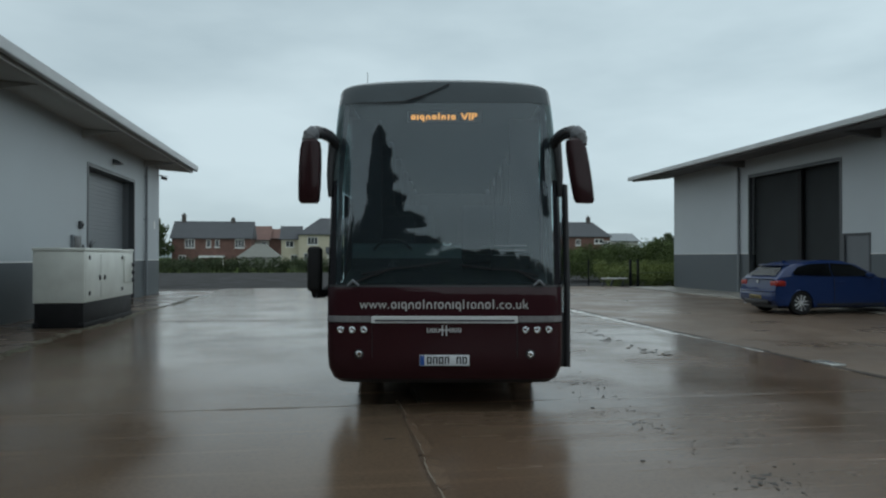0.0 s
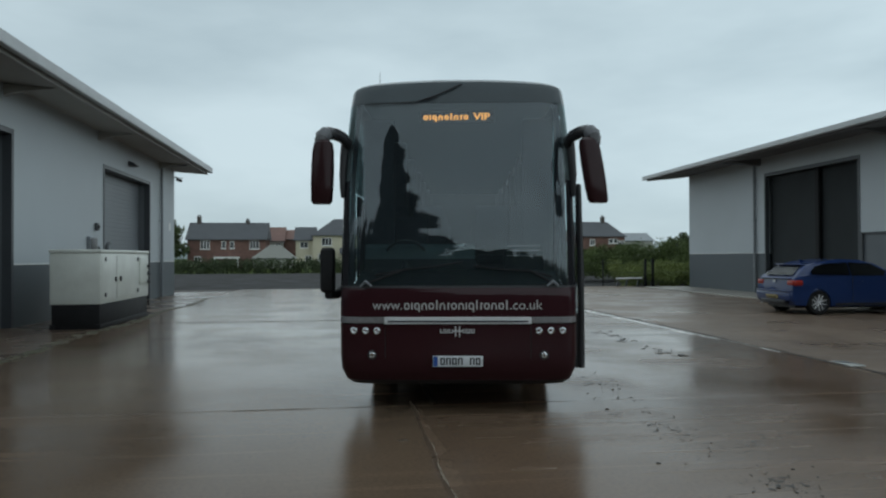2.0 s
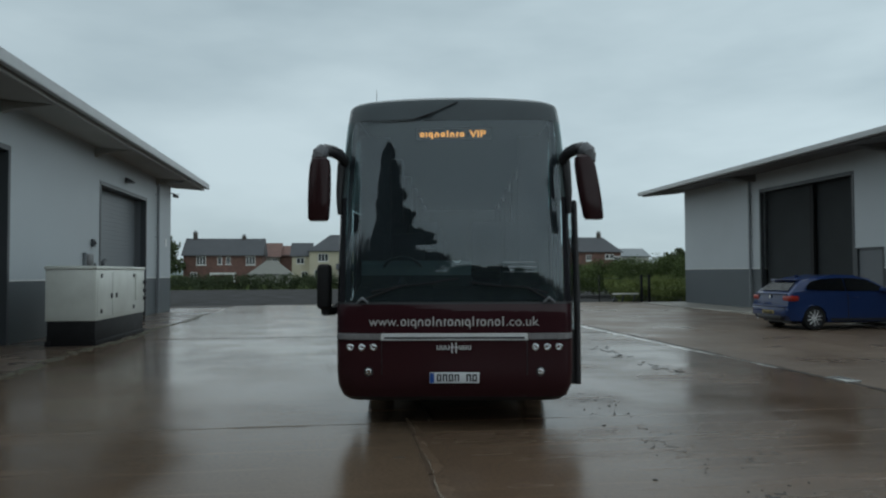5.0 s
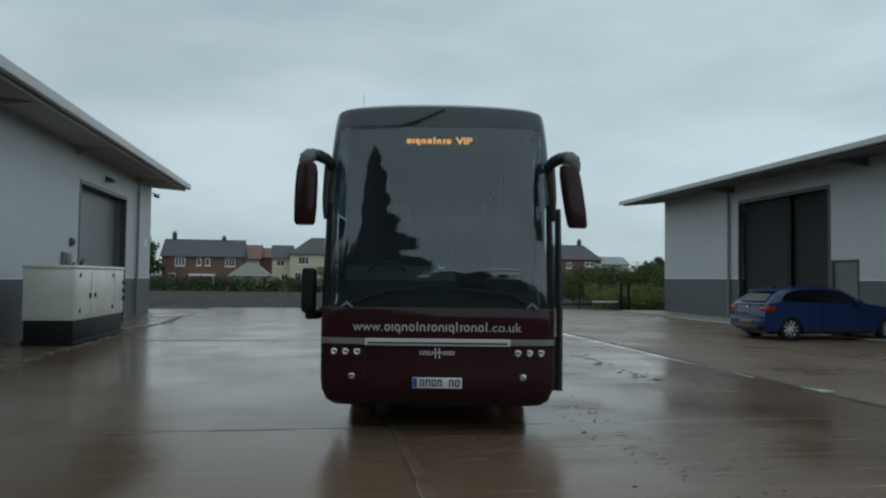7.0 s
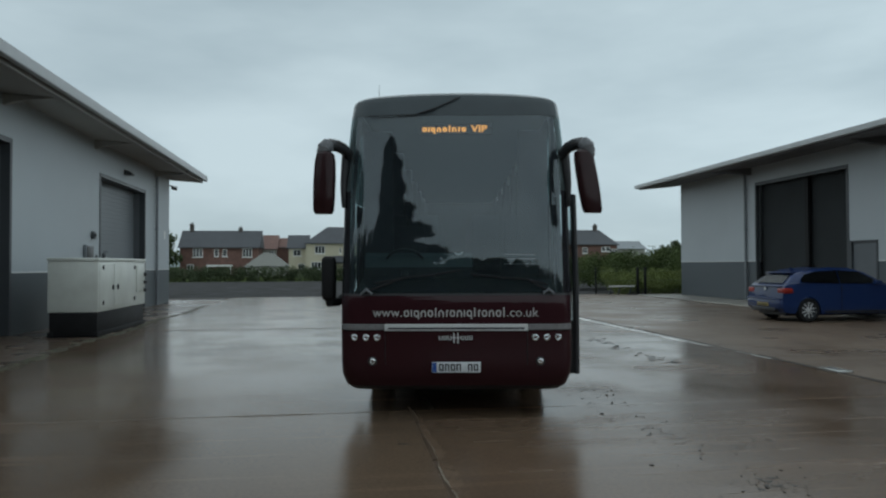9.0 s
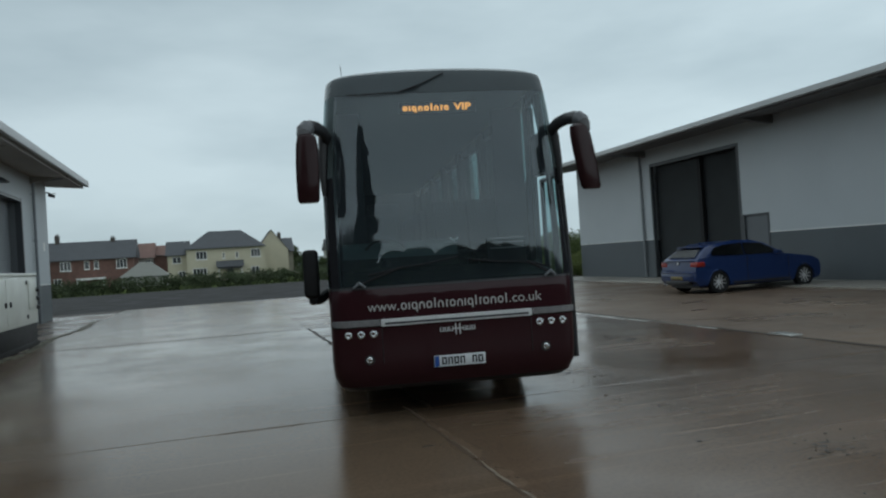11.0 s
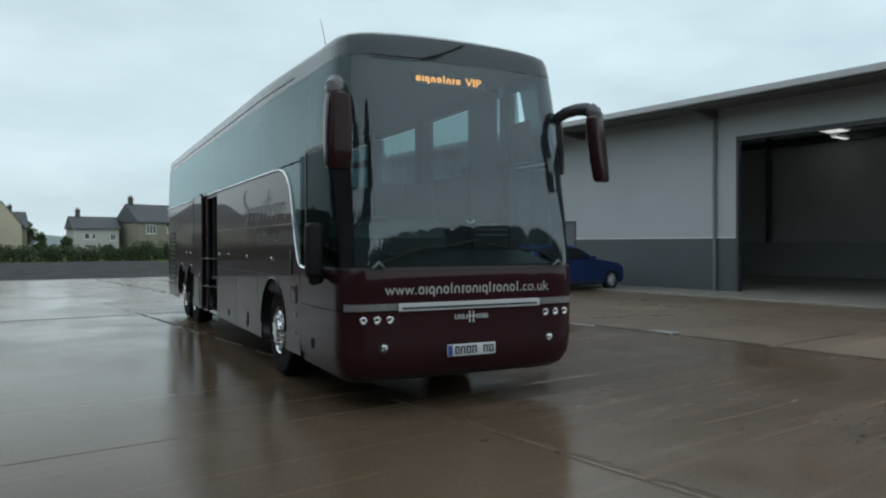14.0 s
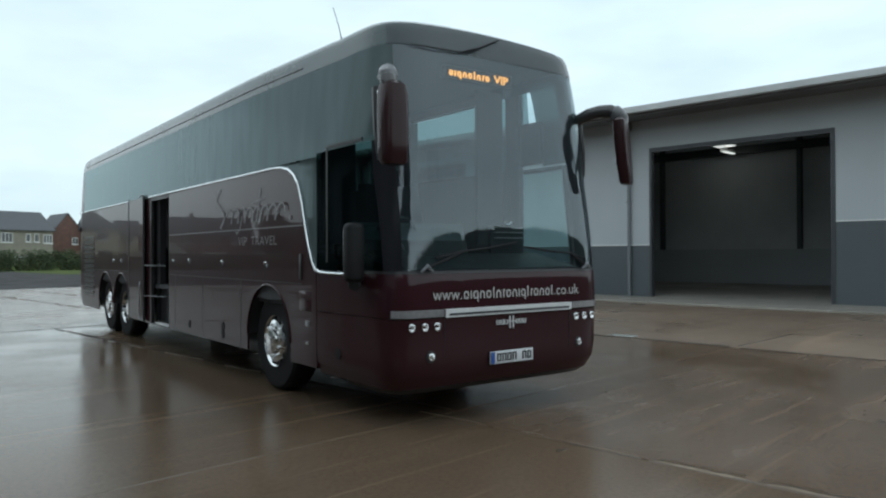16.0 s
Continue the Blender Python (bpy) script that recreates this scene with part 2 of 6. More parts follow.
LETTER = mat("silver_lettering", (0.46, 0.445, 0.435), 0.4, var=0.04, bump=0)
SCRIPT = mat("worn_grey_lettering", (0.19, 0.175, 0.18), 0.4, var=0.1, bump=0)
CAPGLASS = mat("black_cap_glass", (0.046, 0.060, 0.067), 0.16, var=0.1, bump=0, rvar=0.03, spec=0.4)
PLATE_W = mat("white_plate", (0.66, 0.68, 0.70), 0.4, var=0.03, bump=0)
PLATE_B = mat("blue_band", (0.02, 0.08, 0.3), 0.4, var=0.05, bump=0)
SCREEN = glass("windscreen_glass", (0.55, 0.68, 0.70), 0.015, 0.086, (0.845, 0.945, 0.99), film=0.021, film_tint=(0.68, 0.84, 0.99))
TINTED = glass("tinted_side_glass", (0.20, 0.29, 0.29), 0.02, 0.05, (0.86, 0.97, 1.0))
CLEARPANE = glass("clear_door_glass", (0.80, 0.90, 0.90), 0.02, 0.05)
CABGLASS = glass("cab_side_glass", (0.14, 0.20, 0.20), 0.02, 0.02, (0.20, 0.25, 0.26))
BONDED = glass("bonded_side_glass", (0.06, 0.09, 0.09), 0.05, 0.035, (0.57, 0.70, 0.72), film=0.098, film_tint=(0.70, 0.88, 0.9))
DARKGLASS = mat("dark_privacy_glass", (0.012, 0.014, 0.015), 0.07, var=0.1, bump=0, rvar=0.01, spec=0.55)
TRIMGREY = mat("interior_grey", (0.055, 0.056, 0.06), 0.8, var=0.15, scale=5)
SEATCLOTH = mat("seat_cloth", (0.035, 0.032, 0.036), 0.9, var=0.25, scale=12)
AMBER = glow("amber_led", (1.0, 0.38, 0.07), 1.35)
GEN_WHITE = mat("cream_enamel", (0.67, 0.69, 0.64), 0.4, var=0.06, scale=2.0, bump=0.03, tint=(0.60, 0.61, 0.56))
BLUE = mat("blue_car_paint", (0.012, 0.030, 0.105), 0.30, var=0.06, bump=0, coat=0.6, rvar=0.03, spec=0.15)
REDLENS = mat("red_lens", (0.30, 0.025, 0.018), 0.15, var=0.1, bump=0)
BRICK = mat("red_brick", (0.165, 0.088, 0.070), 0.85, var=0.22, scale=1.5, bscale=14, tint=(0.13, 0.075, 0.062))
CHIMNEY = mat("dark_chimney_brick", (0.085, 0.075, 0.068), 0.9, var=0.25, scale=3)
RENDER = mat("cream_render", (0.50, 0.46, 0.345), 0.85, var=0.07, scale=0.6)
RENDER_W = mat("white_render", (0.46, 0.46, 0.425), 0.85, var=0.07, scale=0.6)
STONE = mat("buff_stone", (0.235, 0.22, 0.175), 0.9, var=0.15, scale=1.5)
SLATE = mat("slate_roof", (0.070, 0.074, 0.082), 0.7, var=0.15, scale=0.9, bscale=8)
REDTILE = mat("red_tile_roof", (0.17, 0.098, 0.082), 0.8, var=0.18, scale=1, bscale=8)
WFRAME = mat("white_window_frame", (0.72, 0.72, 0.70), 0.5, var=0.03, bump=0)
PANE = mat("far_window_pane", (0.03, 0.035, 0.04), 0.1, var=0.1, bump=0, spec=0.8)
LEAF = mat("hedge_leaves", (0.060, 0.088, 0.030), 0.75, var=0.45, scale=2.0, bscale=20, tint=(0.040, 0.056, 0.022))
HEDGE = mat("clipped_hedge_leaves", (0.074, 0.096, 0.050), 0.8, var=0.25, scale=1.2, bscale=20, tint=(0.056, 0.074, 0.039), spec=0.2)
LEAF_B = mat("bush_leaves", (0.17, 0.205, 0.056), 0.8, var=0.22, scale=1.2, bscale=20, tint=(0.12, 0.155, 0.042))
BUSH = mat("bank_bush_leaves", (0.085, 0.115, 0.038), 0.8, var=0.35, scale=1.0, bscale=20, tint=(0.050, 0.072, 0.026), spec=0.2)
PLATE_INK = mat("black_plate_ink", (0.008, 0.008, 0.009), 0.5, var=0.1, bump=0, spec=0.2)
DASHTOP = mat("grey_dash_vinyl", (0.072, 0.088, 0.090), 0.7, var=0.12, scale=4, bump=0.05, spec=0.2)
NEEDLE = mat("conifer_needles", (0.022, 0.04, 0.02), 0.85, var=0.4, scale=2)
BARK = mat("bark", (0.07, 0.055, 0.04), 0.9, var=0.3, scale=6, bscale=30, bump=0.5)
HILL = mat("hazy_hill", (0.16, 0.20, 0.20), 1.0, var=0.12, scale=0.01, bump=0)


DIFFUSER = glow("light_diffuser", (0.80, 0.85, 0.82), 0.6)


# ---- building helpers ----
def part(name, bm, material, parent=None, label="", smooth=35):
    me = bpy.data.meshes.new(name)
    bmesh.ops.recalc_face_normals(bm, faces=bm.faces)
    bm.to_mesh(me)
    bm.free()
    me.materials.append(material)
    if smooth:
        me.shade_smooth()
        me.set_sharp_from_angle(angle=radians(smooth))
    ob = new(name, me)
    if parent is not None:
        ob.parent = parent
    return tagged(ob, label)


def thing(name, m=None, label="", category="", group="", kind=""):
    ob = tagged(new(name), label, category, group, kind)
    ob.empty_display_size = 0.2
    if m is not None:
        ob.matrix_basis = m
    return ob


def box(x0, x1, y0, y1, z0, z1, bev=0.0, bm=None, seg=2):
    own = bm is None
    bm = bm or bmesh.new()
    vs = [bm.verts.new((x, y, z)) for x in (x0, x1) for y in (y0, y1) for z in (z0, z1)]
    fs = [bm.faces.new([vs[i] for i in q]) for q in ((0, 1, 3, 2), (4, 6, 7, 5), (0, 4, 5, 1), (2, 3, 7, 6), (0, 2, 6, 4), (1, 5, 7, 3))]
    if bev and own:
        bmesh.ops.bevel(bm, geom=list(bm.edges), offset=bev, segments=seg, affect="EDGES", profile=0.5)
    return bm


def cyl(p0, p1, r0, r1=None, n=16, bm=None, caps=True):
    bm = bm or bmesh.new()
    r1 = r0 if r1 is None else r1
    p0, p1 = Vector(p0), Vector(p1)
    q = (p1 - p0).to_track_quat("Z", "Y")
    rings = []
    for p, r in ((p0, r0), (p1, r1)):
        rings.append([bm.verts.new(p + q @ Vector((r * math.cos(2 * math.pi * k / n), r * math.sin(2 * math.pi * k / n), 0))) for k in range(n)])
    for k in range(n):
        bm.faces.new((rings[0][k], rings[0][(k + 1) % n], rings[1][(k + 1) % n], rings[1][k]))
    if caps:
        bm.faces.new(rings[0][::-1])
        bm.faces.new(rings[1])
    return bm


def tube(pts, r, n=8, bm=None, flat=1.0, up=(0, 0, 1)):
    """A round (or flattened) bar swept along points; r may be one radius or one for each point."""
    bm = bm or bmesh.new()
    pts = [Vector(p) for p in pts]
    rs = r if isinstance(r, (list, tuple)) else [r] * len(pts)
    rings = []
    for i, p in enumerate(pts):
        d = (pts[min(i + 1, len(pts) - 1)] - pts[max(i - 1, 0)]).normalized()
        a = d.cross(Vector(up))
        a = a.normalized() if a.length > 1e-4 else d.orthogonal().normalized()
        c = a.cross(d)
        rings.append([bm.verts.new(p + rs[i] * (a * math.cos(2 * math.pi * k / n) + c * flat * math.sin(2 * math.pi * k / n))) for k in range(n)])
    for i in range(len(rings) - 1):
        for k in range(n):
            bm.faces.new((rings[i][k], rings[i][(k + 1) % n], rings[i + 1][(k + 1) % n], rings[i + 1][k]))
    bm.faces.new(rings[0][::-1])
    bm.faces.new(rings[-1])
    return bm


def prism(poly, axis, a0, a1, bm=None, bev=0.0):
    """A flat outline, pushed along an axis. poly holds the two other coordinates in x, y, z order."""
    bm = bm or bmesh.new()

    def at(p, a):
        return {"x": (a, p[0], p[1]), "y": (p[0], a, p[1]), "z": (p[0], p[1], a)}[axis]
    lo = [bm.verts.new(at(p, a0)) for p in poly]
    hi = [bm.verts.new(at(p, a1)) for p in poly]
    bm.faces.new(lo)
    bm.faces.new(hi[::-1])
    n = len(poly)
    for k in range(n):
        bm.faces.new((lo[k], lo[(k + 1) % n], hi[(k + 1) % n], hi[k]))
    if bev:
        bmesh.ops.bevel(bm, geom=list(bm.edges), offset=bev, segments=2, affect="EDGES", profile=0.5)
    return bm


def arc(cx, cz, r, a0, a1, n=12):
    return [(cx + r * math.cos(radians(a0 + (a1 - a0) * k / n)), cz + r * math.sin(radians(a0 + (a1 - a0) * k / n))) for k in range(n + 1)]


def lathe(profile, centre, axis=(1, 0, 0), n=32, bm=None):
    """profile: (radius, distance along the axis)."""
    bm = bm or bmesh.new()
    q = Vector(axis).to_track_quat("Z", "Y")
    rings = [[bm.verts.new(Vector(centre) + q @ Vector((r * math.cos(2 * math.pi * k / n), r * math.sin(2 * math.pi * k / n), h))) for k in range(n)] for r, h in profile]
    for i in range(len(rings) - 1):
        for k in range(n):
            bm.faces.new((rings[i][k], rings[i][(k + 1) % n], rings[i + 1][(k + 1) % n], rings[i + 1][k]))
    return bm


def leaves(name, centres, size, material, parent=None, seed=1, label="", jitter=0.5):
    """Many small leaf faces round the given clump centres (x, y, z, radius, count)."""
    rng = np.random.default_rng(seed)
    verts = []
    for x, y, z, r, count in centres:
        d = rng.normal(size=(count, 3))
        d /= np.linalg.norm(d, axis=1)[:, None]
        p = np.array((x, y, z)) + d * (r * rng.uniform(0.55, 1.0 + jitter * 0.3, (count, 1)))
        a = rng.normal(size=(count, 3))
        a /= np.linalg.norm(a, axis=1)[:, None]
        b = np.cross(a, rng.normal(size=(count, 3)))
        b /= np.linalg.norm(b, axis=1)[:, None]
        s = size * rng.uniform(0.6, 1.4, (count, 1))
        verts.append(np.stack([p - a * s, p + b * s * 0.55, p + a * s, p - b * s * 0.55], 1).reshape(-1, 3))
    v = np.concatenate(verts)
    me = bpy.data.meshes.new(name)
    me.from_pydata(v.tolist(), [], np.arange(len(v)).reshape(-1, 4).tolist())
    me.materials.append(material)
    ob = new(name, me)
    if parent is not None:
        ob.parent = parent
    return tagged(ob, label)


def interp(z, table):
    for (a, p), (b, q) in zip(table, table[1:]):
        if z <= b:
            t = (z - a) / (b - a)
            return p + (q - p) * t
    return table[-1][1]


YARD = pose(0, 0, 0, 0, 0, 9.0)   # the buildings and slabs run nine degrees off the coach


def yard(u, v, z=0.0, turn=0.0):
    return YARD @ pose(u, v, z, 0, 0, turn)


# ---- ground ----
def ground():
    bm = bmesh.new()
    bmesh.ops.create_grid(bm, x_segments=60, y_segments=60, size=2500)
    for v in bm.verts:
        v.co.z = -0.16
    ob = part("ground", bm, GRASS)
    tagged(ob, "rough green field running out to the horizon", "ground", kind="structure")
    bm = box(-70, 90, 31.6, 72, -0.14, -0.03)
    ob = part("road", bm, TARMAC)
    ob.matrix_basis = YARD
    tagged(ob, "dark wet gravel strip beyond the concrete yard", "gravel", kind="structure")
    ob = part("verge", box(15.0, 64, 57.0, 72.6, -0.10, -0.015), mat("verge_grass", (0.088, 0.110, 0.048), 0.95, var=0.35, scale=0.8, bscale=14, bump=0.5, spec=0.0))
    ob.matrix_basis = YARD
    tagged(ob, "strip of bright mown grass at the hedge foot", "grass verge", kind="structure")


ground()
U_JOINTS = (-6.75, -0.2, 6.2, 14.45)
NEAR_JOINT = -0.44       # the middle joint steps aside in the nearest bay
V_JOINTS = (-10.75, 0.5, 11.75, 23.0, 31.5)


def yard_slabs():
    bed = part("pavement", box(-60, 60, -60, 31.5, -0.14, -0.008), JOINT)
    bed.matrix_basis = YARD
    tagged(bed, "rain-soaked brown concrete yard in large bays with dark joints", "pavement", kind="structure")
    g = 0.006
    for i in range(len(U_JOINTS) - 1):
        for k in range(len(V_JOINTS) - 1):
            u0, u1, v0, v1 = U_JOINTS[i] + g, U_JOINTS[i + 1] - g, V_JOINTS[k] + g, V_JOINTS[k + 1] - g
            if k == 0:
                u0, u1 = (NEAR_JOINT + g, u1) if i == 1 else (u0, NEAR_JOINT - g) if i == 0 else (u0, u1)
            part("slab", box(u0, u1, v0, v1, -0.10, 0.0, 0.008, seg=1), (SLAB_POOLED, SLAB, SLAB_DRAINED)[i], bed, smooth=0)
    for k in range(len(V_JOINTS) - 1):
        v0, v1 = V_JOINTS[k] + g, V_JOINTS[k + 1] - g
        part("slab", box(-20.0, U_JOINTS[0] - g, v0, min(v1, 29), -0.10, 0.004, 0.008, seg=1), RUST_APRON, bed, smooth=0)
        part("slab", box(U_JOINTS[-1] + g, 40.0, v0, min(v1, 29.4), -0.10, 0.05, 0.012, seg=1), APRON, bed, smooth=0)


# ---- workshop buildings ----
def wall_run(parent, u0, u1, v0, v1, split, top, z0=0.0):
    """One stretch of wall: dark plinth below, pale cladding above, with a thin drip trim between."""
    part("plinth", box(u0, u1, v0, v1, z0, split), PLINTH, parent)
    part("cladding", box(u0 + 0.004, u1 - 0.004, v0, v1, split + 0.03, top), CLAD, parent, "pale grey metal cladding")
    part("drip_trim", box(u0 - 0.012, u1 + 0.012, v0, v1, split, split + 0.03), WFRAME, parent)


def shutter(parent, u0, u1, v0, v1, z0, z1):
    sh = part("roller_door", box(u0 + 0.03, u1, v0, v1, z0, z1), SHUTTER, parent, "closed dark grey roller shutter")
    n = int((z1 - z0) / 0.15)
    bm = bmesh.new()
    for k in range(n):
        z = z0 + (k + 0.5) * (z1 - z0) / n
        box(u0, u0 + 0.05, v0 + 0.02, v1 - 0.02, z - 0.0735, z + 0.0735, bm=bm)
    part("shutter_slats", bm, SHUTTER, sh)
    return sh


def right_building():
    b = thing("workshop_building", YARD, "pale grey clad workshop with slate grey plinth and open bays", "building")
    F, T = 16.83, 17.08
    TOP, JAMB = 6.0, 7.70
    runs = ((21.95, 29.0, 1.78), (JAMB, 14.60, 1.75), (-6.0, 2.05, 2.35))
    for v0, v1, s in runs:
        wall_run(b, F, T, v0, v1, s, TOP)
    for v0, v1, z in ((16.00, 21.95, 5.24), (2.05, JAMB, 4.97)):
        part("lintel", box(F + 0.004, T - 0.004, v0, v1, z, TOP), CLAD, b)
        part("door_frame", box(F - 0.015, F + 0.16, v0, v1, z - 0.14, z), DARKMETAL, b)
        for a, c in ((v0, v0 + 0.12), (v1 - 0.08, v1)):
            part("door_frame", box(F - 0.015, F + 0.16, a, c, 0.05, z - 0.14), DARKMETAL, b)
    # staff door beside the far bay
    part("cladding", box(F + 0.004, T - 0.004, 14.60, 16.00, 2.48, TOP), CLAD, b)
    d = part("door", box(F + 0.05, F + 0.11, 14.68, 15.88, 0.06, 2.42), DOORGREY, b, "grey steel staff door")
    part("door_frame", box(F - 0.02, F + 0.14, 14.60, 14.68, 0.05, 2.48), DARKMETAL, b)
    part("door_frame", box(F - 0.02, F + 0.14, 15.88, 16.00, 0.05, 2.48), DARKMETAL, b)
    part("door_frame", box(F - 0.02, F + 0.14, 14.68, 15.88, 2.42, 2.48), DARKMETAL, b)
    part("handle", cyl((F + 0.02, 15.75, 1.05), (F + 0.02, 15.62, 1.05), 0.015), CHROME, d)
    # far bay: dark sliding leaves half drawn
    part("sliding_leaf", box(F + 0.30, F + 0.38, 18.75, 21.9, 0.06, 5.2), BAYLEAF, b, "dark sliding door leaf")
    part("sliding_leaf", box(F + 0.42, F + 0.50, 16.0, 18.9, 0.06, 5.2), BAYLEAF, b, "dark sliding door leaf")
    part("leaf_post", box(F + 0.22, F + 0.32, 18.62, 18.82, 0.06, 5.2), SKIDBLACK, b)
    # gable ends and inner shell
    wall_run(b, F + 0.25, 30.0, 28.76, 29.0, 1.78, 6.0)
    part("gable", prism([(F + 0.25, 6.0), (30.0, 6.0), (30.0, 7.9), (F + 0.25, 6.15)], "y", 28.77, 28.99), CLAD, b)
    wall_run(b, F + 0.25, 30.0, -6.0, -5.76, 1.78, 6.0)
    part("gable", prism([(F + 0.25, 6.0), (30.0, 6.0), (30.0, 7.9), (F + 0.25, 6.15)], "y", -5.99, -5.77), CLAD, b)
    part("back_wall", box(29.3, 29.5, -5.7, 28.7, 0.05, 7.0), CLAD_IN, b, "dark inner wall")
    part("back_dado", box(29.2, 29.3, -5.7, 28.7, 0.05, 1.66), CLAD, b)
    part("inner_ceiling", prism([(17.1, 5.98), (29.3, 7.74), (29.3, 7.78), (17.1, 6.02)], "y", -5.7, 28.7), CLAD_IN, b)
    part("floor_slab", box(17.1, 29.2, -5.7, 28.7, -0.05, 0.052), APRON, b, "bare concrete workshop floor")
    part("partition", box(17.1, 29.2, 1.2, 1.35, 0.053, 5.9), CLAD_IN, b)
    part("partition", box(17.1, 29.2, 15.2, 15.35, 0.053, 5.9), CLAD_IN, b)
    for v in (7.0, 13.6):
        part("inner_post", box(28.95, 29.2, v - 0.09, v + 0.09, 1.66, 7.0), PLINTH, b)
    part("inner_beam", box(28.9, 29.2, 1.35, 15.2, 6.15, 6.5), DARKMETAL, b)
    for v in (4.6, 7.0, 10.9):
        part("inner_beam", prism([(17.1, 5.62), (29.0, 7.2), (29.0, 7.5), (17.1, 5.92)], "y", v - 0.08, v + 0.08), DARKMETAL, b)
    # roof with overhanging soffit, fascia and gutter
    roof = part("roof", prism([(14.95, 5.87), (14.95, 5.97), (30.4, 8.2), (30.4, 8.05)], "y", -7.0, 30.4), FASCIA, b, "grey metal roof with deep eaves")
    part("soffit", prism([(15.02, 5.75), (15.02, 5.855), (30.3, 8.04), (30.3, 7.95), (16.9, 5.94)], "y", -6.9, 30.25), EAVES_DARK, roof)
    part("gutter", prism([(14.82, 5.83), (14.82, 6.00), (14.84, 6.00), (14.85, 5.85), (14.92, 5.85), (14.93, 5.98), (14.95, 5.98), (14.95, 5.81), (14.84, 5.81)], "y", -7.0, 30.4), FASCIA, roof)
    for v in (22.3, 14.2, 8.45, 0.2, -5.8):
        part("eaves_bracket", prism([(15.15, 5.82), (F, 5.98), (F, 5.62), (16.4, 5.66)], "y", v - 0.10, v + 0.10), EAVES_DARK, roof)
    for v in (22.62, 8.42):
        part("downpipe", cyl((F - 0.08, v, 0.06), (F - 0.08, v, 5.7), 0.055), PIPE, b)
        part("downpipe_bend", tube([(F - 0.08, v, 5.68), (F - 0.10, v, 5.72), (15.3, v, 5.76), (14.92, v, 5.88)], 0.05), PIPE, b)
        for z in (1.2, 3.2, 5.0):
            part("pipe_clip", box(F - 0.15, F + 0.0, v - 0.075, v + 0.075, z, z + 0.04), PIPE, b)
    for u, v, z, hu, hv in ((27.0, 9.9, 6.42, 1.25, 0.44), (28.0, 9.75, 6.12, 0.6, 0.14)):
        lamp = thing("strip_light", yard(u, v, z), "lit white ceiling light hanging inside the open bay", "ceiling light", "lights inside the workshop")
        part("housing", box(-hu, hu, -hv, hv, 0.02, 0.12, 0.01), WFRAME, lamp)
        part("diffuser", box(-hu + 0.04, hu - 0.04, -hv + 0.04, hv - 0.04, -0.01, 0.02), DIFFUSER, lamp, "glowing white diffuser")
        for k in (-0.7, 0.7):
            part("hanger", cyl((k * hu, 0, 0.12), (k * hu, 0, 7.12 + 0.14 * (u + k * hu - 26) - z), 0.012, n=6), DARKMETAL, lamp)


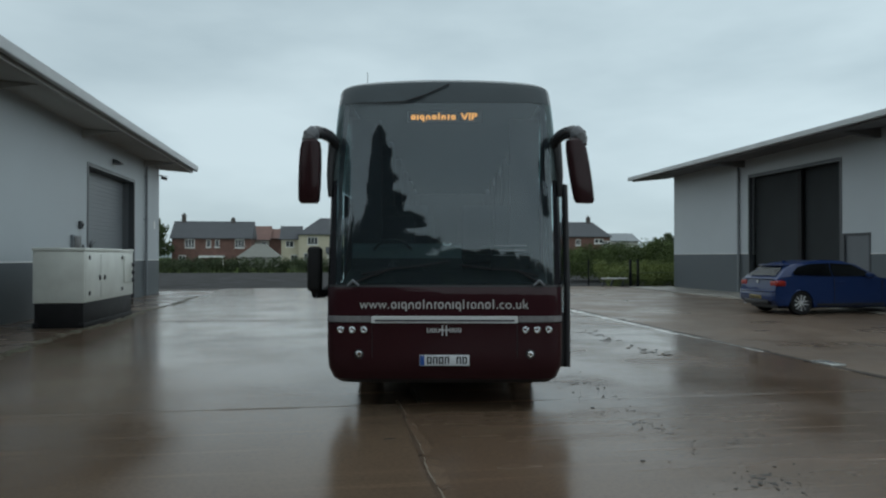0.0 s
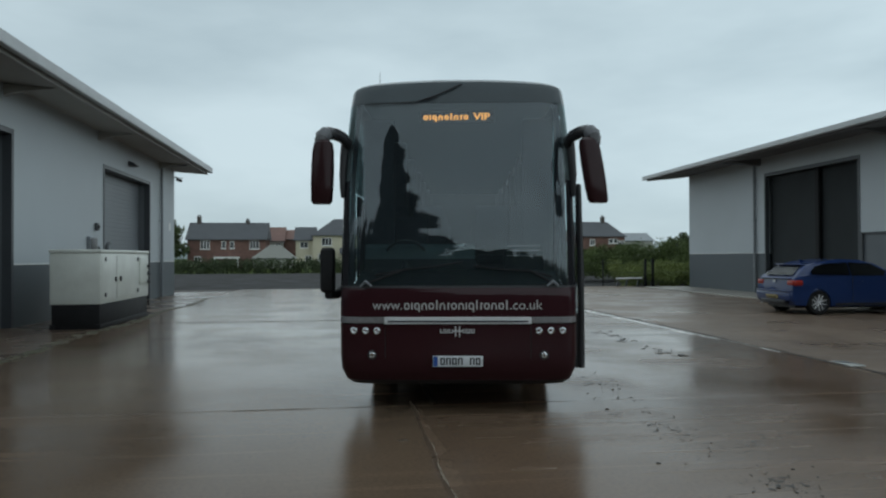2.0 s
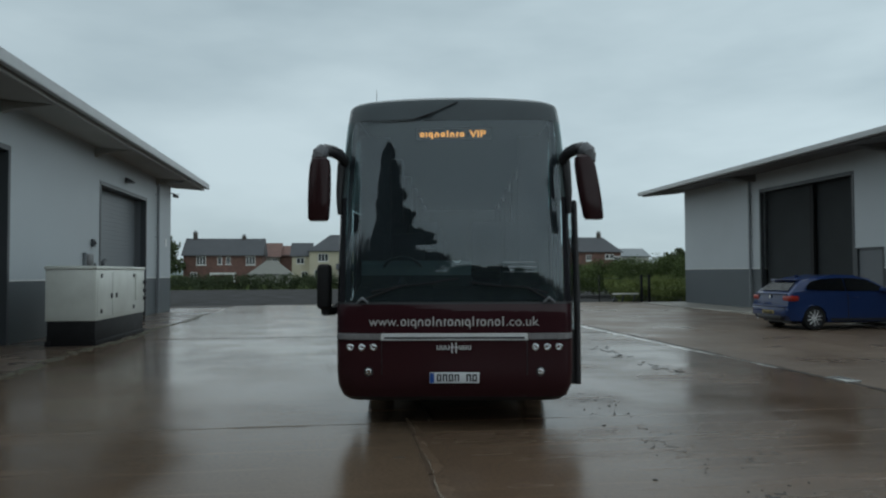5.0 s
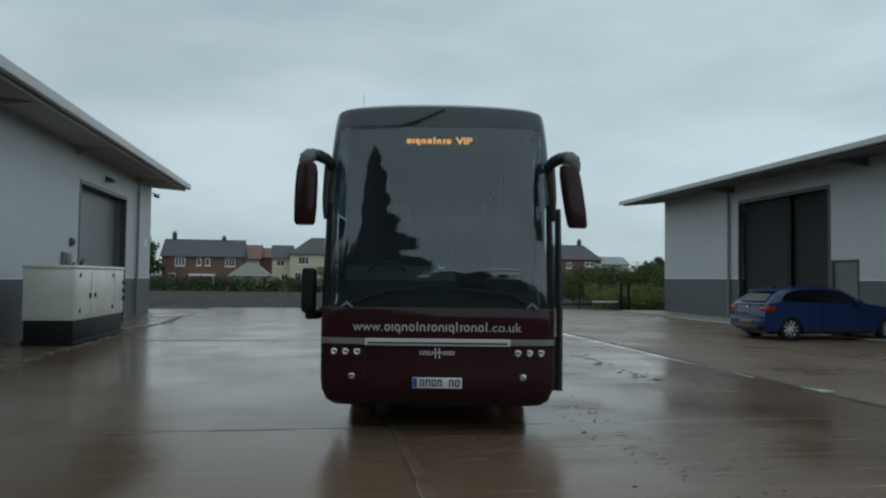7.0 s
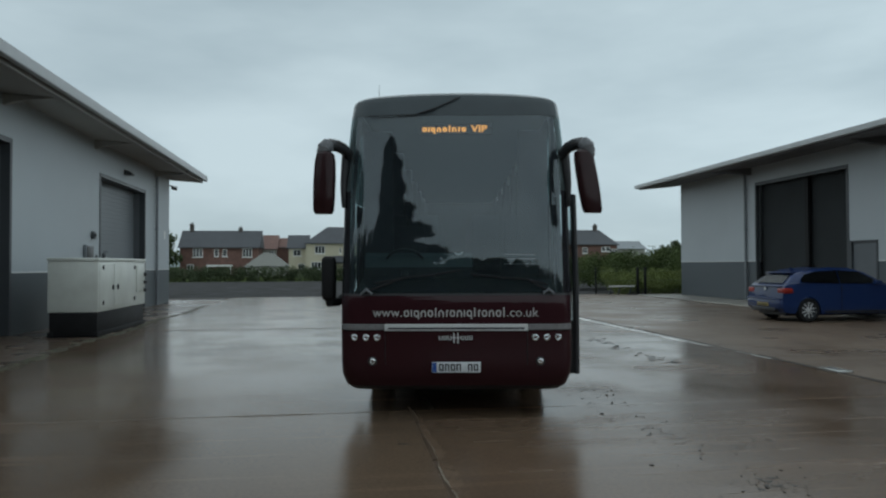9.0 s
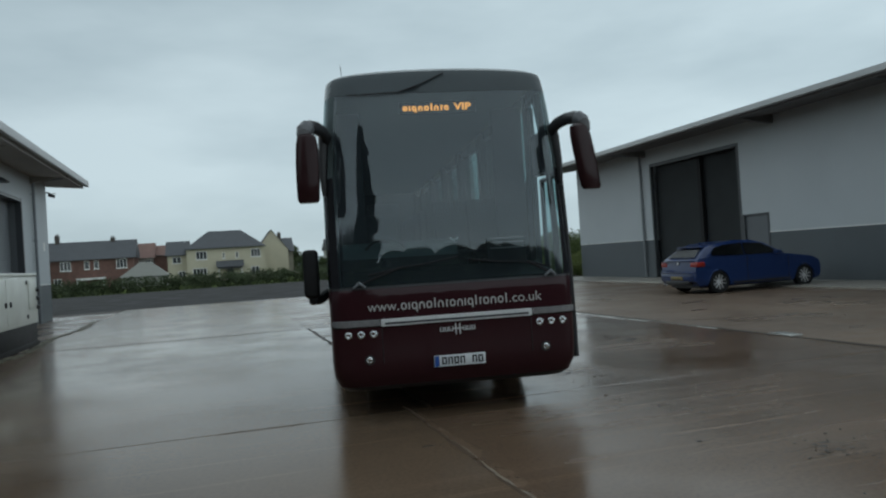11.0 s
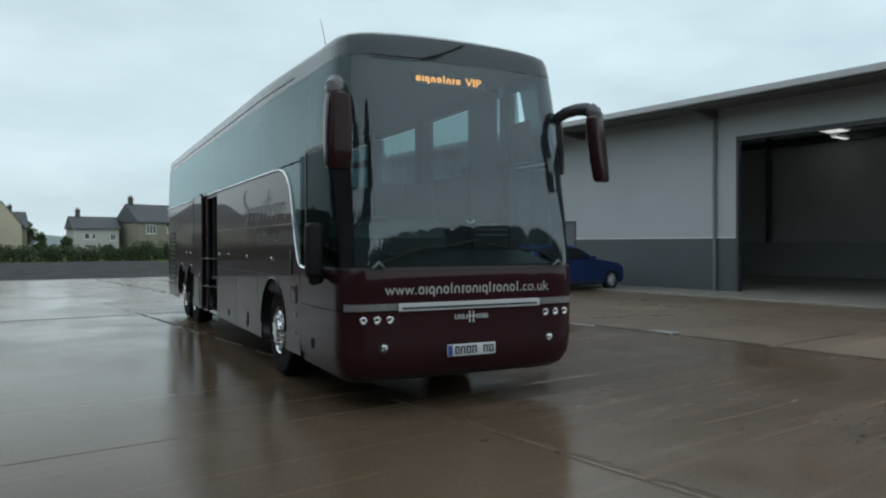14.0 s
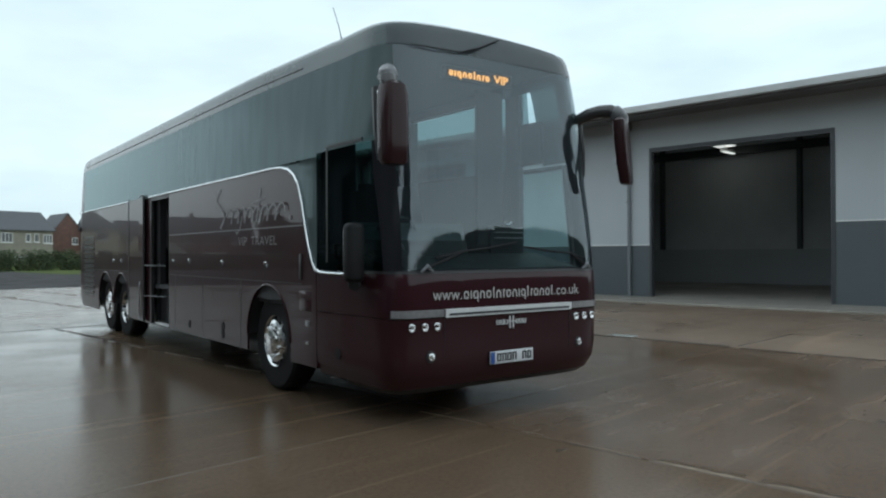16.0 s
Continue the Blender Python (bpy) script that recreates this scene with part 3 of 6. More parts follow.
def left_building():
    b = thing("workshop_building", YARD, "pale grey clad workshop with slate grey plinth and roller shutters", "building")
    F, T = -9.02, -9.27
    TOP = 5.72
    for v0, v1 in ((22.9, 27.0), (10.85, 17.25), (-3.0, 5.3)):
        wall_run(b, T, F, v0, v1, 1.5, TOP)
    for v0, v1 in ((17.25, 22.9), (5.3, 10.85)):
        part("lintel", box(T + 0.004, F - 0.004, v0, v1, 4.72, TOP), CLAD, b)
        part("door_frame", box(F - 0.2, F + 0.015, v0, v1, 4.60, 4.72), DARKMETAL, b)
        for a, c in ((v0, v0 + 0.12), (v1 - 0.12, v1)):
            part("door_frame", box(F - 0.2, F + 0.015, a, c, 0.01, 4.60), DARKMETAL, b)
        shutter(b, F - 0.46, F - 0.56, v0 + 0.12, v1 - 0.12, 0.01, 4.60)
        for a, c in ((v0, v0 + 0.12), (v1 - 0.12, v1)):
            part("door_jamb", box(F - 0.58, F - 0.2, a, c, 0.01, 4.60), DOORGREY, b)
        part("door_jamb", box(F - 0.58, F - 0.2, v0, v1, 4.60, 4.72), DARKMETAL, b)
    wall_run(b, -30, T, 26.76, 27.0, 1.5, 5.7)
    part("gable", prism([(T, 5.7), (-30, 5.7), (-30, 7.6), (T, 5.85)], "y", 26.77, 26.99), CLAD, b)
    wall_run(b, -30, T, -3.0, -2.76, 1.5, 5.7)
    part("gable", prism([(T, 5.7), (-30, 5.7), (-30, 7.6), (T, 5.85)], "y", -2.99, -2.77), CLAD, b)
    part("back_wall", box(-30.2, -30, -3, 27, 0, 7.4), CLAD, b)
    roof = part("roof", prism([(-7.68, 5.76), (-7.68, 5.88), (-30.4, 8.6), (-30.4, 8.45)], "y", -4.3, 28.3), FASCIA, b, "grey metal roof with deep eaves")
    part("soffit", prism([(-7.75, 5.62), (-7.75, 5.745), (-30.3, 8.44), (-30.3, 8.35), (-9.1, 5.72)], "y", -4.15, 28.15), SOFFIT, roof)
    part("gutter", prism([(-7.55, 5.72), (-7.55, 5.95), (-7.57, 5.95), (-7.58, 5.74), (-7.66, 5.74), (-7.67, 5.93), (-7.68, 5.93), (-7.68, 5.70), (-7.57, 5.70)], "y", -4.3, 28.3), FASCIA, roof)
    for v in (24.4, 16.8, 10.4, 4.0, -2.6):
        part("eaves_bracket", prism([(-7.85, 5.63), (F, 5.69), (F, 5.42), (-8.8, 5.50)], "y", v - 0.07, v + 0.07), SOFFIT, roof)
    for v in (24.4, 4.0):
        part("downpipe", cyl((F + 0.09, v, 0.02), (F + 0.09, v, 5.4), 0.055), PIPE, b)
        part("downpipe_bend", tube([(F + 0.09, v, 5.38), (F + 0.12, v, 5.55), (-8.0, v, 5.60), (-7.64, v, 5.74)], 0.05), PIPE, b)
        for z in (1.2, 3.2, 5.0):
            part("pipe_clip", box(F, F + 0.15, v - 0.075, v + 0.075, z, z + 0.04), PIPE, b)
    lamp = thing("wall_lamp", yard(F, 20.1, 5.08), "small dark bulkhead lamp over the roller door", "wall lamp")
    part("backplate", box(0, 0.03, -0.16, 0.16, -0.10, 0.10, 0.01), DARKMETAL, lamp)
    part("hood", prism([(0.03, 0.09), (0.16, 0.05), (0.30, -0.06), (0.26, -0.09), (0.03, -0.05)], "y", -0.17, 0.17), DARKMETAL, lamp)
    part("lens", box(0.05, 0.24, -0.14, 0.14, -0.11, -0.07, 0.01), LENS, lamp)
    cctv = thing("security_camera", yard(F, 26.9, 5.35), "small dark security camera on the wall corner", "security camera")
    part("bracket", tube([(0, 0, 0), (0.12, 0.06, 0.0), (0.18, 0.1, -0.05)], 0.025), DARKMETAL, cctv)
    part("housing", cyl((0.10, 0.02, -0.10), (0.34, 0.10, -0.16), 0.065), DARKMETAL, cctv)
    part("sunshield", box(0.10, 0.38, -0.02, 0.14, -0.05, -0.035, 0.004), DARKMETAL, cctv)
    sig = thing("wall_notice", yard(F, 26.1, 3.05), "small white notice on the wall", "sign")
    part("board", box(0.002, 0.012, -0.15, 0.15, -0.17, 0.17), WFRAME, sig)
    key = thing("alarm_box", yard(F, 16.55, 2.65), "small dark alarm sounder on the wall", "alarm box")
    part("case", box(0, 0.09, -0.11, 0.11, -0.12, 0.12, 0.02), DARKMETAL, key)
    part("dome", cyl((0.09, 0, 0), (0.13, 0, 0), 0.06, 0.04), BLACK, key)
    cab = thing("control_box", yard(F, 16.10, 1.96), "grey steel control box fixed beside the roller door", "control box")
    part("case", box(0, 0.10, -0.34, 0.34, -0.45, 0.36, 0.015), PIPE, cab)
    part("door", box(0.10, 0.115, -0.29, 0.29, -0.41, 0.31, 0.005), BLACK, cab)


def generator():
    g = thing("generator", yard(-7.40, 12.25, 0), "cream steel generator on a black skid base beside the workshop", "generator")
    w, l = 0.56, 2.05
    part("skid", box(-w + 0.03, w - 0.03, -l + 0.03, l - 0.03, 0.0, 0.58, 0.02), SKIDBLACK, g, "black fuel-tank base")
    part("skid_rail", box(-w, -w + 0.12, -l, l, 0.0, 0.12, 0.01), SKIDBLACK, g)
    part("skid_rail", box(w - 0.12, w, -l, l, 0.0, 0.12, 0.01), SKIDBLACK, g)
    body = part("canopy", box(-w, w, -l, l, 0.58, 1.78, 0.025), GEN_WHITE, g, "cream enamelled canopy")
    part("lid", box(-w - 0.02, w + 0.02, -l - 0.02, l + 0.02, 1.78, 1.86, 0.02), GEN_WHITE, g)
    part("door", box(w, w + 0.014, -l + 0.07, -0.90, 0.66, 1.72, 0.006), GEN_WHITE, body)
    part("door", box(w, w + 0.014, -0.86, 1.02, 0.66, 1.72, 0.006), GEN_WHITE, body)
    part("control_panel", box(w, w + 0.03, 1.10, l - 0.25, 0.95, 1.68, 0.01), GEN_WHITE, body, "cream control cabinet")
    for y in (-1.00, -0.62):
        part("latch", box(w + 0.012, w + 0.05, y - 0.03, y + 0.03, 1.08, 1.20, 0.01), BLACK, body)
    for y in (-1.75, 0.90):
        for z in (0.74, 1.58):
            part("hinge", box(w + 0.012, w + 0.04, y - 0.03, y + 0.03, z, z + 0.1, 0.006), BLACK, body)
    for k, z in enumerate((1.0, 1.22, 1.44)):
        part("socket", cyl((w, 1.85, z), (w + 0.10, 1.85, z - 0.03), 0.055, 0.045), BLACK, body)
    part("exhaust", tube([(-0.1, 0.5, 1.85), (-0.1, 0.5, 1.96), (-0.1, 0.58, 2.03), (-0.1, 0.72, 2.05)], 0.05), DARKMETAL, g)
    part("lifting_eye", lathe([(0.05 + 0.014 * math.cos(a), 0.014 * math.sin(a)) for a in np.linspace(0, 6.283, 9)], (-0.1, -0.1, 1.90), (1, 0, 0), 16), DARKMETAL, g)


right_building()
left_building()
generator()


# ---- houses and distance ----
def window(parent, x, z, w, h, y, panes=2, out=-1):
    """A framed window on a wall that faces -y (or +y)."""
    fr = part("window", box(x - w / 2, x + w / 2, y, y + out * 0.06, z, z + h), WFRAME, parent, "white framed window")
    n = panes
    pw = (w - 0.1 * (n + 1)) / n
    for k in range(n):
        a = x - w / 2 + 0.1 + k * (pw + 0.1)
        part("pane", box(a, a + pw, y + out * 0.055, y + out * 0.075, z + 0.1, z + h - 0.1), PANE, fr, smooth=0)
    part("sill", box(x - w / 2 - 0.1, x + w / 2 + 0.1, y, y + out * 0.16, z - 0.1, z), WFRAME, fr)


def house(u0, u1, v, depth, eave, ridge, walls, roofing, label, hip=0.0, gable_front=False, wins=(), porch=None, chimneys=(), base=-0.2, hip_ends=(1, 1), doors=(), turn=0.0):
    """A house that stands square to the yard: front wall at v, its roof with eaves, windows, chimneys."""
    hs = thing("house", yard((u0 + u1) / 2, v, 0, turn), label, "house", "houses beyond the hedge")
    w = (u1 - u0) / 2
    o = 0.35
    if gable_front:
        part("wall", prism([(-w, base), (w, base), (w, eave), (0, ridge - 0.12), (-w, eave)], "y", 0, depth), walls, hs)
        sl = (ridge - eave) / w
        for s in (-1, 1):
            part("roof", prism([(0, ridge), (0, ridge - 0.14), (s * (w + o), eave - o * sl - 0.14), (s * (w + o), eave - o * sl)], "y", -0.15, depth + 0.15), roofing, hs)
    else:
        part("wall", box(-w, w, 0, depth, base, eave), walls, hs)
        h0, h1 = hip * hip_ends[0], hip * hip_ends[1]
        bm = bmesh.new()
        vs = [bm.verts.new(p) for p in ((-w - o, -o, eave - 0.05), (w + o, -o, eave - 0.05), (w + o, depth + o, eave - 0.05), (-w - o, depth + o, eave - 0.05),
                                        (-w - o + h0, depth / 2, ridge), (w + o - h1, depth / 2, ridge))]
        for q in ((0, 1, 5, 4), (2, 3, 4, 5), (1, 2, 5), (3, 0, 4), (3, 2, 1, 0)):
            bm.faces.new([vs[k] for k in q])
        part("roof", bm, roofing, hs, smooth=0)
        part("gutter", box(-w - o, w + o, -o - 0.1, -o, eave - 0.14, eave - 0.03), DARKMETAL, hs)
        if not hip:
            for s in (-1, 1):
                part("gable", prism([(0, eave - 0.05), (depth, eave - 0.05), (depth / 2, ridge - 0.1)], "x", s * w, s * (w - 0.2)), walls, hs)
    for x, z, ww, hh, n in wins:
        window(hs, x, z, ww, hh, 0.0, n)
    for x in doors:
        d = part("door", box(x - 0.5, x + 0.5, -0.06, 0.0, base, 2.0), DARKMETAL, hs)
        part("door_frame", box(x - 0.62, x + 0.62, -0.05, 0.0, base, 2.15), WFRAME, d)
    for x, y, hgt in chimneys:
        c = part("chimney", box(x - 0.35, x + 0.35, y - 0.35, y + 0.35, ridge - 0.9, ridge + hgt), CHIMNEY, hs)
        part("chimney_cap", box(x - 0.42, x + 0.42, y - 0.42, y + 0.42, ridge + hgt, ridge + hgt + 0.12), CHIMNEY, c)
        for dx in (-0.15, 0.15):
            part("chimney_pot", cyl((x + dx, y, ridge + hgt + 0.12), (x + dx, y, ridge + hgt + 0.5), 0.12, 0.1, 10), CHIMNEY, c)
    if porch:
        x, pw, pz, pm = porch
        p = part("porch", box(x - pw / 2, x + pw / 2, -1.6, -0.02, pz - 0.35, pz), pm, hs)
        for s in (-1, 1):
            part("porch_post", box(x + s * (pw / 2 - 0.15) - 0.1, x + s * (pw / 2 - 0.15) + 0.1, -1.55, -1.35, base, pz - 0.35), WFRAME, p)
        if pm is SLATE:
            part("porch_roof", prism([(-1.9, pz), (0.0, pz), (0.0, pz + 1.1)], "x", x - pw / 2 - 0.3, x + pw / 2 + 0.3), SLATE, p)
    return hs


V0 = 130.0
house(-30.2, -16.3, V0, 8, 5.1, 8.35, BRICK, SLATE, "red brick house with a long grey slate roof",
      wins=((-3.8, 3.3, 1.7, 1.6, 3), (-0.5, 3.4, 0.8, 1.4, 1), (1.0, 3.4, 0.8, 1.4, 1), (5.0, 3.3, 1.7, 1.6, 3), (-5.1, 0.6, 1.2, 1.4, 2), (5.5, 0.6, 1.2, 1.4, 2)),
      porch=(0.2, 4.4, 1.9, WFRAME), chimneys=((-5.6, 4, 1.0), (3.3, 4, 0.3)))
house(-17.6, -13.9, V0 + 9, 9, 5.0, 7.9, RENDER_W, REDTILE, "white rendered house with a red tiled roof", wins=((1.0, 3.4, 1.0, 1.2, 2),))
house(-17.0, -10.3, V0 - 12, 6, 1.6, 3.9, RENDER_W, mat("pale_garage_roof", (0.20, 0.20, 0.18), 0.8, var=0.1), "low pale garage with a hipped grey roof", hip=2.8)
house(-10.9, -7.4, V0 + 2, 7, 5.0, 7.6, RENDER, SLATE, "cream rendered house wing with a slate roof", hip=1.5, hip_ends=(0, 0), wins=((-0.2, 3.5, 1.5, 1.2, 2), (0.6, 0.9, 1.2, 1.2, 2)))
house(-14.5, -9.6, V0 + 11, 8, 5.4, 7.4, BRICK, REDTILE, "distant house with a red tiled roof")
house(-7.6, 5.9, V0, 8, 5.9, 9.1, RENDER, SLATE, "cream rendered house with a hipped slate roof", hip=4.2,
      wins=((-4.2, 3.9, 1.9, 1.5, 3), (-0.4, 3.9, 0.4, 1.1, 1), (1.9, 3.9, 0.5, 1.1, 1), (5.2, 3.9, 1.7, 1.5, 3), (-4.6, 0.9, 2.4, 1.5, 4), (5.0, 0.8, 1.4, 1.4, 2)),
      porch=(0.6, 4.2, 2.4, SLATE), chimneys=(), doors=(0.6,))
house(4.9, 11.0, V0 + 9, 9, 5.3, 9.2, RENDER, SLATE, "cream rendered gable house", gable_front=True)
house(9.2, 13.0, V0 + 20, 9, 5.0, 8.0, STONE, SLATE, "stone house behind with a slate roof", chimneys=((-0.5, 4, 0.9),))
house(12.8, 18.2, V0 + 60, 9, 3.2, 5.8, STONE, SLATE, "far low stone house", gable_front=True)
house(18.2, 25.4, V0 + 3, 8, 4.5, 6.7, RENDER_W, SLATE, "white cottage with a slate roof", wins=((-1.6, 2.6, 0.9, 1.1, 1), (-0.5, 2.6, 0.6, 1.0, 1), (2.6, 2.4, 0.9, 1.2, 2)), chimneys=((-2.4, 4, 1.0),))
house(27.7, 37.5, V0, 9, 5.7, 9.0, STONE, SLATE, "buff stone house with a slate roof",
      wins=((-2.7, 3.6, 1.8, 1.6, 3), (0.7, 3.7, 0.8, 1.4, 1), (2.1, 3.7, 0.8, 1.4, 1), (4.0, 3.5, 1.5, 1.5, 3), (-1.0, 0.8, 3.2, 0.5, 3)), chimneys=((-4.3, 4.5, 1.0),), turn=12)
house(38.0, 43.6, V0 + 4, 9, 5.4, 9.0, BRICK, SLATE, "red brick gable house", gable_front=True, wins=((1.2, 3.4, 1.0, 1.2, 2),))
house(43.6, 53.0, V0, 8, 5.7, 8.7, BRICK, SLATE, "red brick house with a hipped slate roof", hip=2.6, hip_ends=(0, 1),
      wins=((-1.9, 3.9, 1.0, 1.2, 2), (1.9, 4.3, 0.9, 0.9, 1), (2.8, 4.3, 0.9, 0.9, 1), (3.9, 3.6, 1.6, 1.2, 3), (-0.6, 1.4, 1.6, 1.2, 3)), chimneys=((1.6, 4, 0.8),))
house(53.6, 60.6, V0 + 4, 8, 4.9, 6.6, RENDER_W, mat("pale_weathered_roof", (0.24, 0.26, 0.27), 0.7, var=0.1), "long low house with a pale roof", wins=((-0.2, 3.4, 1.5, 0.9, 3),))
# houses along the left, seen only mirrored in the coach
house(-58, -44, 150, 8, 5.2, 8.6, BRICK, SLATE, "red brick house with a slate roof", wins=((-3, 3.4, 1.7, 1.5, 3), (3, 3.4, 1.7, 1.5, 3)))
house(-80, -66, 150, 8, 5.2, 8.6, RENDER, SLATE, "cream rendered house with a hipped roof", hip=4, wins=((-3, 3.4, 1.7, 1.5, 3), (3, 3.4, 1.7, 1.5, 3)))


def hedge():
    rng = np.random.default_rng(4)
    cl = []
    for u in np.arange(-60, 64, 0.8):
        for r in range(4 if u > 14 else 3):
            p = YARD @ Vector((u + rng.uniform(-0.4, 0.4), 73 + rng.uniform(-0.3, 1.2), 0.2 + 0.42 * r + rng.uniform(-0.04, 0.04)))
            cl.append((p.x, p.y, p.z, rng.uniform(0.54, 0.62), 230))
    tagged(leaves("hedge", cl, 0.09, HEDGE, seed=4), "clipped dark green hedge in front of the houses", "hedge", kind="stuff")
    cl = []
    for u in np.arange(-58, 60, 2.2):
        hgt = rng.uniform(0.1, 0.6)
        p = YARD @ Vector((u + rng.uniform(-1, 1), 118 + rng.uniform(-3, 6), 0))
        for k in range(5):
            cl.append((p.x + rng.uniform(-0.9, 0.9), p.y + rng.uniform(-0.5, 0.5), 0.35 + hgt * k / 4, rng.uniform(0.4, 0.75), 110))
    tagged(leaves("garden_shrubs", cl, 0.13, LEAF, seed=5), "mixed green garden shrubs before the houses", "shrubs", kind="stuff")


def bush_bank():
    """Overgrown bank behind the yard's far end, taller towards the workshop."""
    rng = np.random.default_rng(7)
    cl, low = [], []
    for k in range(520):
        u, v = rng.uniform(12.5, 28), rng.uniform(35.0, 42)
        top = 1.55 + 0.10 * (u - 8.5) * 0.7
        z = rng.uniform(0.1, 1.0) ** 0.7 * top
        p = YARD @ Vector((u, v + z, z))
        cl.append((p.x, p.y, p.z, rng.uniform(0.35, 0.6), 130))
    for k in range(260):
        u, v = rng.uniform(14.6, 23), rng.uniform(32.2, 34.8)
        p = YARD @ Vector((u, v, rng.uniform(0.0, 0.4) + 0.32 * (v - 32.2)))
        low.append((p.x, p.y, p.z, rng.uniform(0.25, 0.45), 200))
    tagged(leaves("bush_bank", cl, 0.062, BUSH, seed=8), "overgrown bank of olive green bushes behind the yard", "bushes", kind="stuff")
    tagged(leaves("tall_grass", low, 0.05, LEAF_B, seed=9), "tall yellow-green grass and weeds along the fence", "grass", kind="stuff")


def fence():
    f = thing("fence", yard(13.5, 31.9, 0), "low wire fence with thin dark posts at the yard's end", "fence")
    for x, w in ((-5.5, 0.035), (-2.6, 0.035), (-0.4, 0.035), (2.1, 0.06), (2.55, 0.06), (5.5, 0.035)):
        part("post", box(x - w, x + w, -w, w, -0.05, 1.50, 0.006), SKIDBLACK, f)
    for z in (0.2, 0.75, 1.3):
        part("wire", cyl((-5.5, 0, z), (5.5, 0, z), 0.008, n=6), DARKMETAL, f)
    t = thing("trestle", yard(14.1, 30.9, 0), "low pale timber barrier with dark legs beside the fence", "barrier")
    part("rail", box(-0.6, 0.9, -0.05, 0.05, 0.42, 0.50, 0.01), WFRAME, t, "pale rail")
    for x in (-0.45, 0.05, 0.7):
        part("leg", prism([(x - 0.16, 0), (x - 0.08, 0), (x + 0.03, 0.42), (x - 0.03, 0.42)], "y", -0.03, 0.03), DARKMETAL, t)


def far_trees():
    rng = np.random.default_rng(11)
    for u, v, h in ((-32.5, 128, 8.4), (-36, 134, 9.0), (-41, 130, 8.0), (64, 150, 6.5), (68, 140, 6.2), (75, 150, 7.0), (15, 170, 6.6), (12.5, 128, 3.6), (16, 126, 3.2)):
        t = thing("tree", yard(u, v, -0.15), "leafy green tree among the houses", "tree", "trees by the houses")
        part("trunk", tube([(0, 0, 0), (0.05, 0, h * 0.3), (0.0, 0.1, h * 0.6)], [0.05 * h ** 0.8, 0.03 * h, 0.012 * h], 8), BARK, t)
        for k in range(4):
            a = k * 1.7
            part("limb", tube([(0, 0, h * 0.35), (math.cos(a) * h * 0.14, math.sin(a) * h * 0.14, h * 0.5), (math.cos(a) * h * 0.24, math.sin(a) * h * 0.24, h * 0.68)], [0.018 * h, 0.012 * h, 0.005 * h], 6), BARK, t)
        cl = []
        for k in range(46):
            z = rng.uniform(0.28, 0.97)
            rr = h * 0.33 * math.sin(math.pi * (z * 0.8 + 0.12)) * rng.uniform(0.2, 1.0)
            a = rng.uniform(0, 6.28)
            cl.append((rr * math.cos(a), rr * math.sin(a), z * h, h * rng.uniform(0.07, 0.12), 60))
        leaves("crown", cl, h * 0.035, LEAF, t, seed=int(u) + 100)


def conifer(x, y, H, count, wide):
    """A tall conifer behind the walk, mirrored in the windscreen."""
    rng = np.random.default_rng(21)
    t = thing("conifer_tree", pose(x, y, 0.0), "tall dark conifer behind the yard, out of direct view", "tree", "conifers behind the yard")
    part("trunk", tube([(0, 0, 0), (0.05, 0, H * 0.5), (0, 0, H * 0.96)], [0.22, 0.13, 0.02], 10), BARK, t)
    cl = []
    for k in range(count):
        z = rng.uniform(0.04, 1.0)
        d = (1 - z) * H
        a, q = rng.uniform(0, 6.28), rng.uniform(0.1, 1) ** 0.5
        east = interp(d, ((0, 0.5), (0.6, 1.3), (2.2, 1.7), (3.0, 2.6), (5.2, 2.6), (7.7, 3.4), (10.5, 4.8), (14, 5.6), (30, 5.6)))
        west = interp(d, ((0, 0.5), (0.8, 1.7), (2.7, 2.4), (5.2, 2.8), (7.7, 3.3), (10.5, 4.2), (14, 5.4), (30, 5.4)))
        reach = (east if math.cos(a) > 0 else west) * wide * (0.82 + 0.18 * math.sin(d * 2.3 + 2 * math.cos(a)))
        cl.append((reach * q * math.cos(a), reach * q * math.sin(a), z * H - 0.10 * reach * q, 0.25 + 0.45 * (1 - z), 64))
    leaves("crown", cl, 0.19, NEEDLE, t, seed=22)


def back_hedge():
    """A hedge added out of view behind the walk to darken the low windscreen reflection."""
    rng = np.random.default_rng(41)
    cl = []
    for u in np.arange(-32, 30, 0.6):
        tall = 1.0 + 0.18 * min(1.0, max(0.0, (abs(u) - 3.0) / 9.0))
        for r in range(6):
            p = YARD @ Vector((u + rng.uniform(-0.4, 0.4), -18.5 + rng.uniform(-0.5, 0.5), tall * (0.25 + 0.40 * r) + rng.uniform(-0.04, 0.04)))
            cl.append((p.x, p.y, p.z, rng.uniform(0.46, 0.50) * tall, 330))
    hg = leaves("hedge", cl, 0.15, HEDGE, seed=42)
    tagged(hg, "added tall dark green hedge behind the walk, seen only mirrored", "hedge", kind="stuff")
    part("inner_twigs", box(-32, 30, -18.75, -18.25, 0, 2.40), HEDGE, hg).matrix_basis = YARD


back_hedge()
hedge()
bush_bank()
fence()
far_trees()
conifer(-6.1, -26.0, 17.8, 3400, 1.0)
# row added out of view to darken the left of the windscreen reflection
for x, y, H in ((-11.5, -25.0, 8.2), (-15.0, -24.0, 9.0), (-18.6, -22.8, 8.6), (-22.0, -21.2, 9.2), (-25.5, -19.0, 8.4), (-28.5, -16.0, 8.8)):
    conifer(x, y, H, 1000, 0.8)


